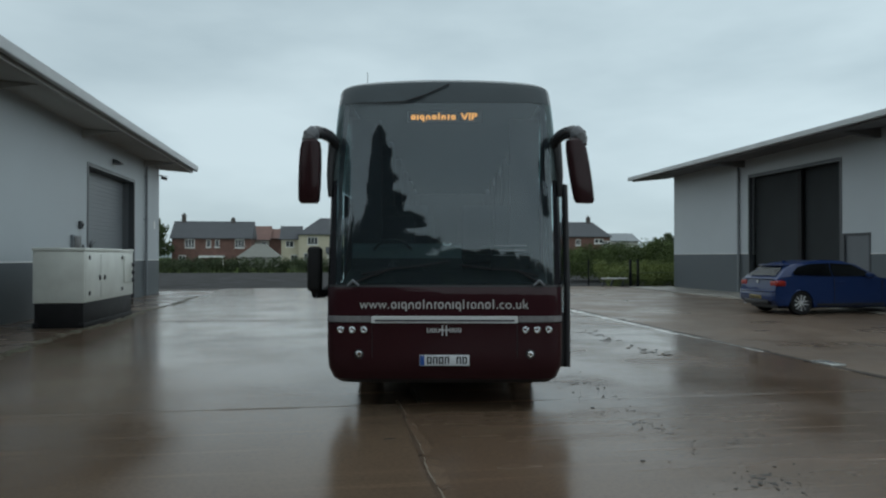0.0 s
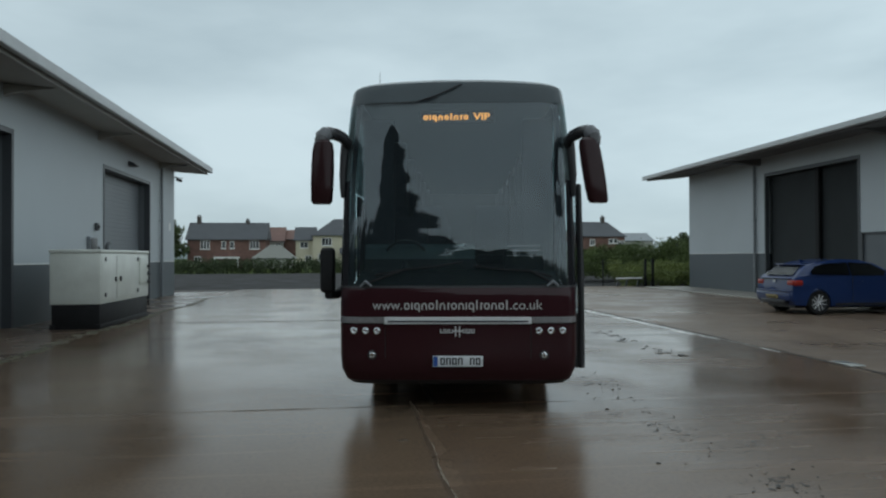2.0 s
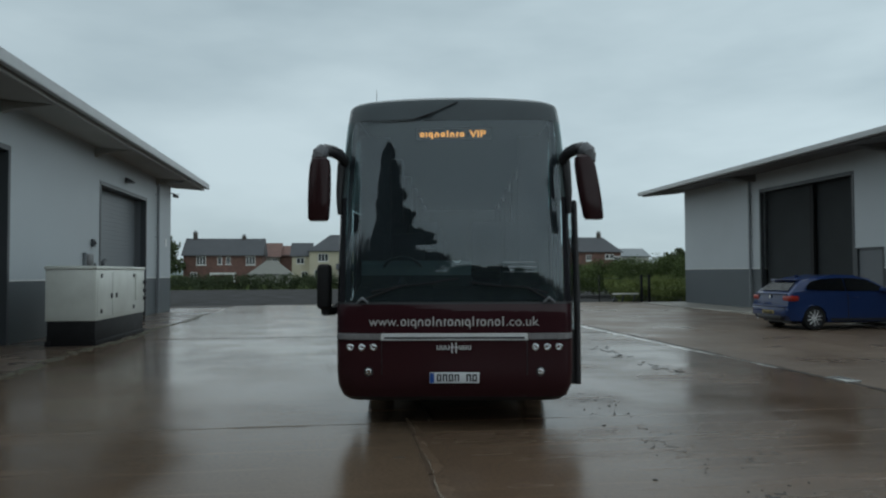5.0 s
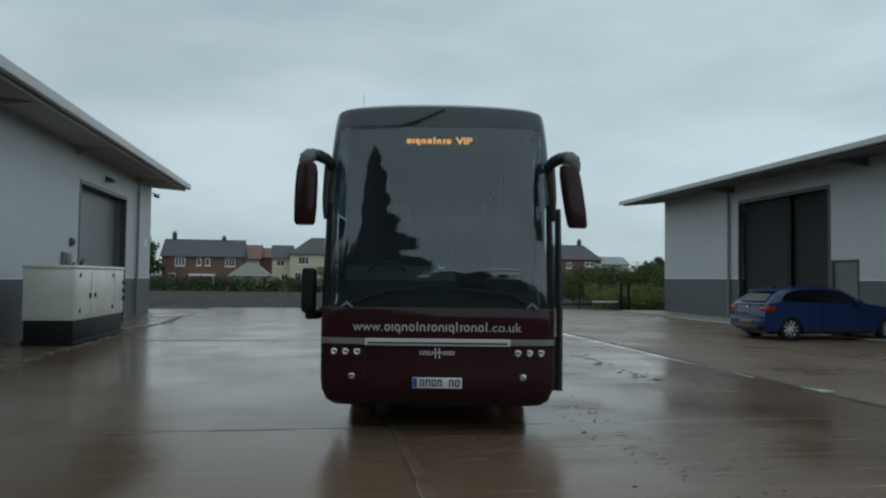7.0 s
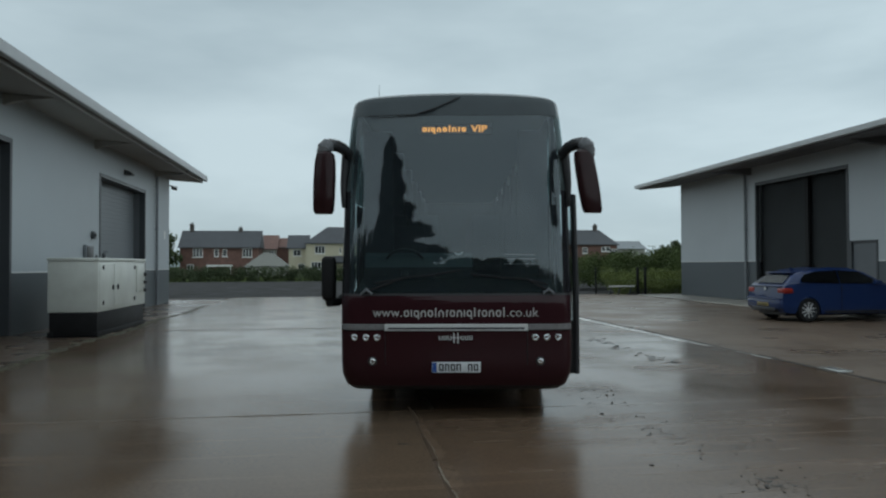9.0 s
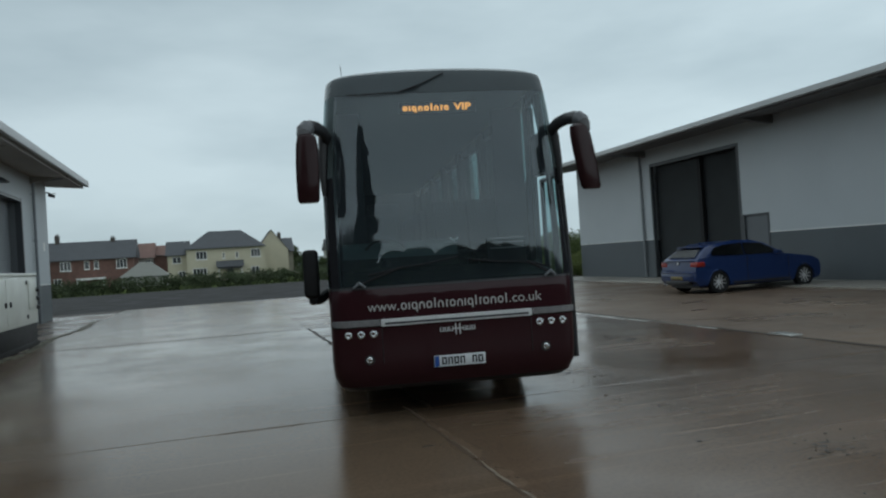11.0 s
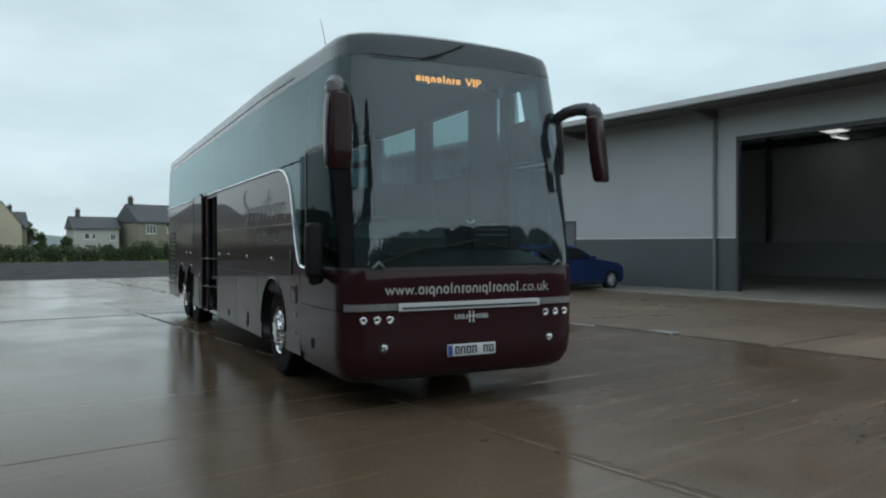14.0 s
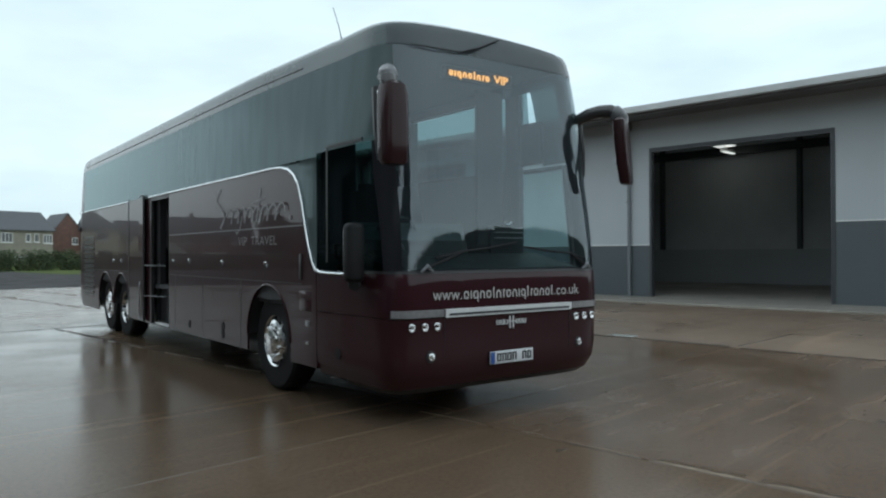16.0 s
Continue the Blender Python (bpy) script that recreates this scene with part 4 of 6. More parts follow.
def hills():
    rng = np.random.default_rng(3)
    bm = bmesh.new()
    n = 90
    lo, hi = [], []
    for k in range(n + 1):
        a = radians(-90 + 180 * k / n)
        d = Vector((math.sin(a), math.cos(a), 0)) * 1700
        z = 26 + 10 * math.sin(k * 0.35) + 6 * math.sin(k * 0.9 + 1)
        lo.append(bm.verts.new(d + Vector((0, 0, -1))))
        hi.append(bm.verts.new(d * 1.25 + Vector((0, 0, z))))
    for k in range(n):
        bm.faces.new((lo[k], lo[k + 1], hi[k + 1], hi[k]))
    tagged(part("backdrop", bm, HILL), "pale hazy hills along the horizon", "hills", kind="structure")


hills()


# ---- lettering ----
def words(name, body, x0, x1, z0, z1, y, material, parent, label="", origin=None, bold=0.0):
    """Raised letters that fill the given width and height on an upright face."""
    cu = bpy.data.curves.new(name, "FONT")
    cu.body, cu.extrude, cu.resolution_u, cu.offset = body, 0.0, 3, bold
    tmp = new(name, cu)
    dg = bpy.context.evaluated_depsgraph_get()
    me = bpy.data.meshes.new_from_object(tmp.evaluated_get(dg))
    bpy.data.objects.remove(tmp)
    co = np.array([v.co[:] for v in me.vertices])
    lo, hi = co.min(0), co.max(0)
    for v in me.vertices:
        v.co = ((v.co.x - lo[0]) / (hi[0] - lo[0]) * (x1 - x0) + x0, y, (v.co.y - lo[1]) / (hi[1] - lo[1]) * (z1 - z0) + z0)
    me.materials.clear()
    me.materials.append(material)
    ob = new(name, me)
    ob.parent = parent
    if origin is not None:
        ob.matrix_basis = origin
    return tagged(ob, label)


def stroke(bm, pts, w, y, closed=False):
    """A flat stroke of width w along points (x, z) on an upright face."""
    n = len(pts)
    rails = []
    for k, (a, b) in enumerate(pts):
        p, q = (pts[k - 1], pts[(k + 1) % n]) if closed else (pts[max(k - 1, 0)], pts[min(k + 1, n - 1)])
        d = Vector((-(q[1] - p[1]), q[0] - p[0])).normalized() * w / 2
        rails.append([bm.verts.new((a + e * d.x, y - 0.0002 * (k % 2), b + e * d.y)) for e in (-1, 1)])
    for k in range(n if closed else n - 1):
        (a, b), (p, q) = rails[k], rails[(k + 1) % n]
        bm.faces.new((a, b, q, p))


def marks(rhythm, x0, x1, z0, z1, y, thick=0.17, bm=None):
    """A row of plain rings (o), hooked rings (q), arches (n), short bars (i), tall bars (l) and spaces, in the rhythm of a word."""
    bm = bm or bmesh.new()
    wide = {"o": 1.0, "q": 1.0, "n": 1.0, "i": 0.42, "l": 0.55, "r": 0.62, " ": 0.6}
    unit = (x1 - x0) / sum(wide[k] for k in rhythm)
    h = z1 - z0
    mid, t = z0 + 0.73 * h, unit * thick
    a = x0
    for kind in rhythm:
        w = unit * wide[kind]
        c, r, zc, rz = a + w / 2, w * 0.40 - t / 2, (z0 + mid) / 2, (mid - z0) / 2 - t / 2
        if kind in "oq":
            stroke(bm, [(c + r * math.copysign(abs(math.cos(g)) ** 0.7, math.cos(g)), zc + rz * math.copysign(abs(math.sin(g)) ** 0.7, math.sin(g))) for g in np.linspace(0, 6.283, 17)[:-1]], t, y, True)
            if kind == "q":
                stroke(bm, [(c + r, zc), (c + r, z0 - 0.26 * h)], t, y - 0.0005)
        elif kind == "n":
            stroke(bm, [(c - r, z0), (c - r, zc)] + [(c - r * math.cos(g), zc + rz * math.sin(g)) for g in np.linspace(0.3, 2.84, 7)] + [(c + r, zc), (c + r, z0)], t, y)
        elif kind in "ilr":
            stroke(bm, [(c, z0), (c, z1 if kind == "l" else mid)], t, y)
            if kind == "r":
                stroke(bm, [(c, mid - t / 2), (c + w * 0.42, mid - t / 2)], t, y - 0.0005)
        a += w
    return bm


# ---- coach ----
HALF, LENGTH = 1.275, 13.15


FRONT = ((0.345, 0.08), (0.46, 0.02), (0.60, 0.0), (1.0, -0.015), (1.30, -0.01), (1.36, 0.002), (1.6, 0.004), (1.85, 0.009), (2.1, 0.022), (2.35, 0.045), (2.6, 0.076), (2.85, 0.112), (3.1, 0.155), (3.30, 0.190), (3.41, 0.213), (3.480, 0.230), (3.53, 0.255), (3.57, 0.33), (3.605, 0.58), (3.620, 1.3))
WIDTH = ((0.345, 1.225), (0.46, 1.266), (0.6, 1.275), (2.43, 1.275), (3.15, 1.262), (3.32, 1.255), (3.41, 1.250), (3.480, 1.245), (3.53, 1.235), (3.57, 1.205), (3.605, 1.10), (3.620, 0.6))
REAR = ((0.30, 0.06), (0.6, 0.0), (2.4, 0.04), (3.32, 0.22), (3.41, 0.26), (3.480, 0.31), (3.53, 0.42), (3.57, 0.65), (3.605, 0.9), (3.620, 1.2))
XF = (-1, -0.9995, -0.997, -0.99, -0.978, -0.96, -0.94, -0.91, -0.86, -0.79, -0.7, -0.58, -0.44, -0.3, -0.15, 0, 0.15, 0.3, 0.44, 0.58, 0.7, 0.79, 0.86, 0.91, 0.94, 0.96, 0.978, 0.99, 0.997, 0.9995, 1)


def brow(z):
    """How far up the curve of the roof edge a height lies, from none at the glass to all at the top."""
    return min(1.0, max(0.0, (z - 3.34) / 0.19), max(0.0, (3.62 - z) / 0.05))


def front_point(f, z, inset=0.0):
    n = 10.0 - 4.2 * min(1, max(0, (z - 1.15) / 1.0)) + 0.7 * min(1, max(0, (z - 2.4) / 1.0))
    d = 0.8
    hw, yf = interp(z, WIDTH) - inset, interp(z, FRONT) + inset
    hw -= 0.055 * min(1.0, max(0.0, (z - 2.5) / 0.95))
    return Vector((f * hw, yf + d * (1 - max(0.0, 1 - abs(f) ** n) ** (1 / n)), z + brow(z) * (0.055 * (1 - f * f) - 0.024)))


def side_point(s, y, z, proud=0.0):
    """On the upper side: drawn in towards the nose, running out to full width over the first bay."""
    q = min(1.0, max(0.0, (3.3 - y) / 2.4))
    hw = interp(z, WIDTH) - 0.055 * min(1.0, max(0.0, (z - 2.5) / 0.95)) * q * q * (3 - 2 * q)
    return Vector((s * (hw + proud), y, z - 0.022 * brow(z) * q))


def rear_point(f, z):
    hw, yr = interp(z, WIDTH), interp(z, REAR)
    return Vector((f * hw, LENGTH - yr - 0.5 * (1 - max(0.0, 1 - abs(f) ** 7) ** (1 / 7)), z))


def sheet(rows):
    bm = bmesh.new()
    vs = [[bm.verts.new(p) for p in r] for r in rows]
    for a, b in zip(vs, vs[1:]):
        for k in range(len(a) - 1):
            q = [a[k], a[k + 1], b[k + 1], b[k]]
            bm.faces.new(q)
    return bm


def plate(poly, x, t, material, name, parent, label=""):
    return part(name, prism(poly, "x", x - t / 2, x + t / 2), material, parent, label)


def wheel(coach, y, side, dish):
    x = side * 1.04
    w = thing("wheel", pose(x, y, 0.54))
    w.parent = coach
    s = side
    part("tyre", lathe([(0.27, -0.14), (0.40, -0.15), (0.50, -0.145), (0.532, -0.11), (0.54, 0), (0.532, 0.11), (0.50, 0.145), (0.40, 0.15), (0.28, 0.13)], (0, 0, 0), (s, 0, 0), 40), RUBBER, w, "worn black tyre")
    if dish:
        prof = [(0.292, 0.12), (0.284, 0.152), (0.266, 0.135), (0.236, 0.10), (0.230, 0.15), (0.19, 0.165), (0.145, 0.165), (0.135, 0.20), (0.06, 0.215), (0.0, 0.215)]
    else:
        prof = [(0.292, 0.12), (0.284, 0.152), (0.266, 0.12), (0.22, 0.05), (0.19, 0.03), (0.155, 0.03), (0.15, 0.13), (0.06, 0.14), (0.0, 0.14)]
    rim = part("rim", lathe(prof, (0, 0, 0), (s, 0, 0), 40), CHROME, w, "polished alloy rim")
    for k in range(10):
        a = 2 * math.pi * k / 10
        part("vent_hole", cyl((s * 0.09, 0.250 * math.cos(a), 0.250 * math.sin(a)), (s * 0.140, 0.252 * math.cos(a), 0.252 * math.sin(a)), 0.034, n=12), SKIDBLACK, w)
    for k in range(10):
        a = 2 * math.pi * (k + 0.5) / 10
        r = 0.172
        d0 = 0.16 if dish else 0.03
        part("wheel_nut", cyl((s * d0, r * math.cos(a), r * math.sin(a)), (s * (d0 + 0.035), r * math.cos(a), r * math.sin(a)), 0.016, n=6), CHROME, w)
    return w


AXLES = (2.56, 9.19, 10.46)


def side_panel(y0, y1, z_top, front_curve=None):
    """Outline in y, z of a skirt with its wheel arches cut out."""
    pts = [(y0, 0.39)]
    for c in AXLES:
        if y0 < c < y1:
            pts += [(c - 0.585, 0.39)] + arc(c, 0.58, 0.585, 180, 0, 14) + [(c + 0.585, 0.39)]
    pts += [(y1, 0.39), (y1, z_top)]
    pts += front_curve or [(y0, z_top)]
    return pts


TRIM = [(2.45, 2.425), (2.2, 2.415), (2.02, 2.38), (1.88, 2.31), (1.78, 2.20), (1.70, 2.02), (1.63, 1.80), (1.55, 1.58), (1.47, 1.42), (1.40, 1.345)]


def coach():
    c = thing("coach", pose(0, 0, 0), "maroon touring coach with tinted windows, parked with its doors open", "coach")
    # lower front, wrapped round both corners
    zs = (0.345, 0.37, 0.41, 0.46, 0.6, 0.75, 0.9, 0.945)
    wrap = lambda zz: [[Vector((-interp(z, WIDTH), 1.38, z))] + [front_point(f, z) for f in XF] + [Vector((interp(z, WIDTH), 1.38, z))] for z in zz]
    part("front_bumper", sheet(wrap(zs)), MAROON, c, "glossy dark maroon bumper")
    part("front_panel", sheet(wrap((0.953, 1.0, 1.05, 1.1, 1.2, 1.30, 1.328))), MAROON, c, "glossy maroon front panel")
    part("bumper_lip", sheet([[front_point(f, 0.345) for f in XF], [front_point(f, 0.345, 0.06) + Vector((0, 0, -0.05)) for f in XF]]), BLACK, c)
    part("chassis", box(-1.12, 1.12, 0.35, 12.8, 0.42, 0.95), BLACK, c)
    # low black box added to stop light passing under the coach
    part("underbody_block", box(-0.86, 0.86, 0.45, 12.6, 0.24, 0.42, 0.03), BLACK, c)
    part("screen_seal", sheet([[front_point(f, z, -0.002) for f in XF] for z in (1.326, 1.350)]), BLACK, c)
    # windscreen, pillars, roof cap
    zz = [1.348 + (3.32 - 1.348) * k / 14 for k in range(15)]
    mid = [f for f in XF if abs(f) <= 0.911]
    part("windscreen", sheet([[front_point(f, z) for f in mid] for z in zz]), SCREEN, c, "large one-piece windscreen")
    left = [f for f in XF if f <= -0.909]
    right = [f for f in XF if f >= 0.909]
    edge = [f for f in XF if -0.9901 <= f <= -0.909]
    low, high = [z for z in zz if z < 2.52], [z for z in zz if z > 2.45]
    part("corner_pillar", sheet([[front_point(f, z) for f in edge] for z in low]), GLOSSBLACK, c, "gloss black corner pillar")
    part("corner_pillar", sheet([[front_point(f, z) for f in right if f < 0.998] for z in low]), GLOSSBLACK, c, "gloss black corner pillar")
    for fs in (left, right):
        part("upper_pillar", sheet([[front_point(f, z) for f in fs] for z in high]), BONDED, c, "dark glass corner above the cab window")
    for s in (-1, 1):
        part("corner_liner", sheet([[front_point(s * 0.93, z, 0.03), front_point(s * 0.93, z, 0.03) + Vector((-s * 0.02, 0.16, 0))] for z in zz]), BLACK, c)
    # cab side windows
    rows = [[front_point(f, z) for f in (-0.99, -0.997, -0.9995, -1)] + [Vector((-interp(z, WIDTH), 1.38, z))] for z in zz]
    part("cab_window", sheet([r for r in rows if r[0].z < 2.52]), CABGLASS, c, "driver's side window")
    part("cab_panel", sheet([[front_point(-1, z)] + [side_point(-1, y, z) for y in (1.15, 1.27, 1.386)] for z in high]), BONDED, c, "dark glass panel above the cab window")
    part("cab_glass", prism([(1.38, 1.35)] + TRIM[::-1] + [(2.45, 2.43), (1.38, 2.43)], "x", -1.268, -1.262), BONDED, c)
    part("window_bar", box(-1.283, -1.266, 1.14, 1.17, 1.42, 2.50), BLACK, c)
    part("window_bar", box(-1.283, -1.266, 0.50, 1.17, 2.49, 2.52), BLACK, c)
    part("door_header", box(1.215, 1.268, 0.84, 1.40, 2.50, 2.97), BLACK, c)
    part("quarter_window", sheet([[side_point(1, y, z) for y in (1.05, 1.2, 1.386)] for z in (2.97, 3.15, 3.32)]), TINTED, c)
    part("door_post", box(1.19, 1.262, 1.17, 1.40, 1.0, 3.32), BLACK, c)
    part("front_cap", sheet([[front_point(f, z, -0.004) for f in XF if abs(f) <= 0.941] for z in (3.32, 3.35, 3.38, 3.41, 3.445, 3.48, 3.51, 3.53, 3.55)]), CAPGLASS, c, "dark glass panel above the windscreen")
    # roof
    zr = (3.32, 3.35, 3.38, 3.41, 3.445, 3.48, 3.51, 3.53, 3.55, 3.57, 3.59, 3.605, 3.620)
    rows = []
    for z in zr:
        ring = [front_point(f, z) for f in XF]
        ring += [side_point(1, y, z) for y in (1.4, 1.8, 2.3, 2.8, 3.3, 5, 7, 9, 11, 11.9)]
        ring += [rear_point(f, z) for f in XF[::-1]]
        ring += [side_point(-1, y, z) for y in (11.9, 11, 9, 7, 5, 3.3, 2.8, 2.3, 1.8, 1.4)]
        rows.append(ring + [ring[0]])
    bm = sheet(rows)
    bmesh.ops.remove_doubles(bm, verts=bm.verts, dist=1e-5)
    part("roof", bm, ROOFPAINT, c, "dark grey rounded roof, wet with rain")
    part("roof_top", box(-0.75, 0.75, 1.12, 12.2, 3.58, 3.622), ROOFPAINT, c)
    for s in (-1, 1):
        part("roof_rail", tube([side_point(s, y, 3.40, -0.004) for y in (1.8, 2.3, 2.8, 3.3, 6, 9, 12.3)], 0.011, 6), BLACK, c)
    # upper side glazing, pane by pane
    cuts = (1.386, 3.3, 5.2, 7.1, 9.0, 10.9, 12.55)
    for s in (-1, 1):
        for a, b in zip(cuts, cuts[1:]):
            part("side_window", sheet([[side_point(s, a + (b - a) * k / 5, z) for k in range(6)] for z in (2.445, 2.6, 2.8, 3.0, 3.15, 3.316)]), BONDED if s < 0 or a > 5 else TINTED, c, "dark tinted side window")
        part("curtain", box(*sorted((s * 0.80, s * 1.18)), 1.43, 1.50, 1.6, 3.38, 0.02), SEATCLOTH, c, "dark drawn-back curtain")
        for y in cuts[1:]:
            part("window_pillar", box(*sorted((s * 1.10, s * 1.19)), y - 0.09, y + 0.09, 1.0, 3.38), BLACK, c)
            part("curtain", box(*sorted((s * (0.78 if s < 0 else 0.98), s * 1.10)), y - 0.11, y + 0.10, 1.6, 3.38, 0.04), SEATCLOTH, c, "dark drawn-back curtain")
        part("cant_rail", box(*sorted((s * 1.06, s * 1.13)), 1.7, 12.6, 3.28, 3.40), BLACK, c)
    # painted sides
    x = -1.262
    plate(side_panel(1.386, 6.22, 2.42, TRIM), x, 0.022, MAROON, "side_panel", c, "maroon side panel with mirror-like gloss")
    plate(side_panel(7.22, 12.65, 2.42), x, 0.022, MAROON, "side_panel", c, "maroon rear side panel")
    part("door_header", box(-1.273, -1.251, 6.22, 7.22, 2.36, 2.42), BLACK, c)
    plate(side_panel(1.386, 12.65, 2.42), -x, 0.022, MAROON, "side_panel", c, "maroon side panel")
    # rear end
    zq = (0.39, 0.6, 1.0, 1.5, 2.0, 2.4, 2.8, 3.1, 3.32)
    part("rear_end", sheet([[Vector((-interp(z, WIDTH), 12.65, z))] + [rear_point(f, z) for f in XF] + [Vector((interp(z, WIDTH), 12.65, z))] for z in zq]), MAROON, c)
    # silver waist trim that sweeps down to the cab
    line = [(-1.277, 12.9, 2.432)] + [(-1.277, y, z) for y, z in TRIM] + [(-1.277, 1.30, 1.325), (-1.277, 1.1, 1.318), (-1.277, 0.80, 1.318)]
    part("waist_trim", tube(line, 0.016, 10), CHROME, c, "bright silver waist line")
    part("belt_line", box(-1.278, -1.272, 1.70, 6.20, 1.782, 1.796), SCRIPT, c)
    for y in (3.35, 4.7, 5.9, 8.35, 11.4):
        part("panel_gap", box(-1.2745, -1.272, y, y + 0.010, 0.36, 1.20), BLACK, c)
    part("panel_gap", box(-1.2745, -1.272, 1.7, 6.2, 1.195, 1.205), BLACK, c)
    part("panel_gap", box(-1.2745, -1.272, 8.4, 12.6, 1.195, 1.205), BLACK, c)
    # dark discs paint the shade of round recesses, chrome arcs their light crescents
    for y, z in ((6.02, 1.39), (5.28, 1.39), (3.98, 1.38), (2.60, 1.37), (8.6, 1.38), (9.2, 1.38), (9.8, 1.38)):
        lk = part("locker_catch", cyl((-1.277, y, z), (-1.270, y, z), 0.052, n=18), SKIDBLACK, c)
        part("catch_crescent", tube([(-1.280, y + 0.040 * math.cos(g), z + 0.040 * math.sin(g)) for g in np.linspace(0.2, 3.3, 8)], 0.009, 6), CHROME, lk)
    # dark discs in place of shaded jacking recesses
    for y, z in ((5.26, 0.53), (3.94, 0.50), (3.94, 0.60), (0.95, 0.58)):
        part("jack_point", cyl((-1.279, y, z), (-1.268, y, z), 0.055, n=16), SKIDBLACK, c)
    part("side_marker", box(-1.282, -1.272, 1.54, 1.62, 0.78, 0.84, 0.003), LENS, c, "pale side marker lamp")
    part("side_marker", box(-1.282, -1.272, 1.55, 1.61, 0.60, 0.63, 0.003), LENS, c, "small pale side reflector")
    part("fuel_flap", box(-1.277, -1.272, 1.50, 1.76, 0.93, 1.13, 0.003), MAROON, c)
    part("fuel_lock", box(-1.286, -1.272, 1.70, 1.75, 1.24, 1.50, 0.003), BLACK, c)
    gr = part("engine_grille", box(-1.275, -1.271, 11.5, 12.5, 0.65, 1.9), BLACK, c)
    for k in range(12):
        part("grille_slat", box(-1.288, -1.274, 11.52, 12.48, 0.70 + 0.1 * k, 0.74 + 0.1 * k), MAROON_DARK, gr, smooth=0)
    # wheel arches
    for y in AXLES:
        for s in (-1, 1):
            a = [(y + 0.585 * math.cos(t), 0.58 + 0.585 * math.sin(t)) for t in np.linspace(0, math.pi, 15)]
            part("wheel_arch", sheet([[Vector((s * 1.262, p, q)) for p, q in a], [Vector((s * 0.75, p, q)) for p, q in a]]), BLACK, c)
            part("arch_trim", tube([(s * 1.273, p, q) for p, q in a], 0.013, 6), MAROON, c, "glossy arch lip")
            wheel(c, y, s, dish=(y != AXLES[1]))
    # middle door, slid open
    dr = part("middle_door", prism([(7.50, 0.42), (8.42, 0.42), (8.42, 2.43), (7.50, 2.43)], "x", -1.325, -1.29), MAROON, c, "maroon door leaf slid open along the side")
    part("door_edge", tube([(-1.315, 7.485, 0.40), (-1.315, 7.485, 2.40), (-1.315, 7.50, 2.45), (-1.315, 7.56, 2.475), (-1.310, 7.78, 2.46)], [0.020, 0.020, 0.020, 0.016, 0.012], 8), BLACK, dr)
    part("door_edge", box(-1.330, -1.285, 8.42, 8.44, 0.40, 2.45), BLACK, dr)
    for z in (0.83, 1.32):
        part("door_arm", tube([(-1.15, 6.85, z), (-1.26, 7.05, z), (-1.295, 7.30, z), (-1.315, 7.47, z)], 0.009, 8), PIPE, dr, "thin grey door arm")
    part("door_rail", tube([(-1.328, 7.65, 1.05), (-1.343, 7.65, 0.98), (-1.343, 7.65, 0.48), (-1.328, 7.62, 0.42)], 0.012, 8), CHROME, dr, "short chrome rail on the door leaf")
    well = part("door_well", box(-1.20, -0.55, 6.24, 7.20, 0.40, 0.44), SKIDBLACK, c)
    part("step", box(-0.95, -0.5, 6.24, 7.20, 0.44, 0.68, 0.015), SKIDBLACK, well)
    part("step", box(-0.72, -0.4, 6.24, 7.20, 0.68, 0.95, 0.015), SKIDBLACK, well)
    part("door_partition", box(-1.18, -0.40, 7.21, 7.26, 0.44, 2.40), SKIDBLACK, c)
    part("door_partition", box(-0.40, -0.36, 6.24, 7.26, 0.95, 2.42), SKIDBLACK, c)
    part("door_jamb", box(-1.272, -1.23, 6.18, 6.24, 0.40, 2.42), BLACK, c)
    part("door_jamb", box(-1.274, -1.23, 7.20, 7.222, 0.40, 2.42), BLACK, c)
    part("handrail", tube([(-1.20, 6.32, 0.7), (-1.20, 6.32, 1.9)], 0.012, 8), SKIDBLACK, c)
    part("door_sill", box(-1.285, -1.2, 6.24, 6.95, 0.405, 0.430, 0.004), SILVER, c, "worn bright door sill")
    # front door on the far side, swung out
    fd = part("front_door", prism([(0.45, 0.42), (1.30, 0.42), (1.31, 1.02), (0.48, 1.02)], "x", 1.295, 1.385), BLACK, c, "front door swung out from the side")
    part("door_edge", tube([(1.365, 0.45, 0.42), (1.372, 0.50, 1.4), (1.365, 0.62, 2.46)], 0.036, 8), BLACK, fd)
    part("door_edge", tube([(1.365, 1.30, 0.42), (1.37, 1.33, 1.4), (1.365, 1.34, 2.46)], 0.03, 8), BLACK, fd)
    part("door_edge", tube([(1.365, 0.62, 2.45), (1.365, 1.34, 2.45)], 0.03, 8), BLACK, fd)
    part("door_glass", prism([(0.49, 1.02), (1.31, 1.02), (1.33, 2.44), (0.62, 2.44)], "x", 1.363, 1.367), CLEARPANE, fd, "clear wet door glass")
    part("door_arm", tube([(1.25, 1.1, 0.6), (1.35, 1.05, 0.6)], 0.02, 6), BLACK, fd)
    # chrome bar, lamp strips and lamps
    def band(name, f0, f1, z0, z1, out, material, label=""):
        fs = [f0 + (f1 - f0) * k / 12 for k in range(13)]
        b = sheet([[front_point(f, z, -out if i in (1, 2) else 0.004) for f in fs] for i, z in enumerate((z0, z0 + 0.006, z1 - 0.006, z1))])
        return part(name, b, material, c, label)
    bar = band("chrome_bar", -0.595, 0.595, 0.945, 1.022, 0.022, SILVER, "polished chrome bar across the nose")
    fs = [-0.565 + 1.13 * k / 12 for k in range(13)]
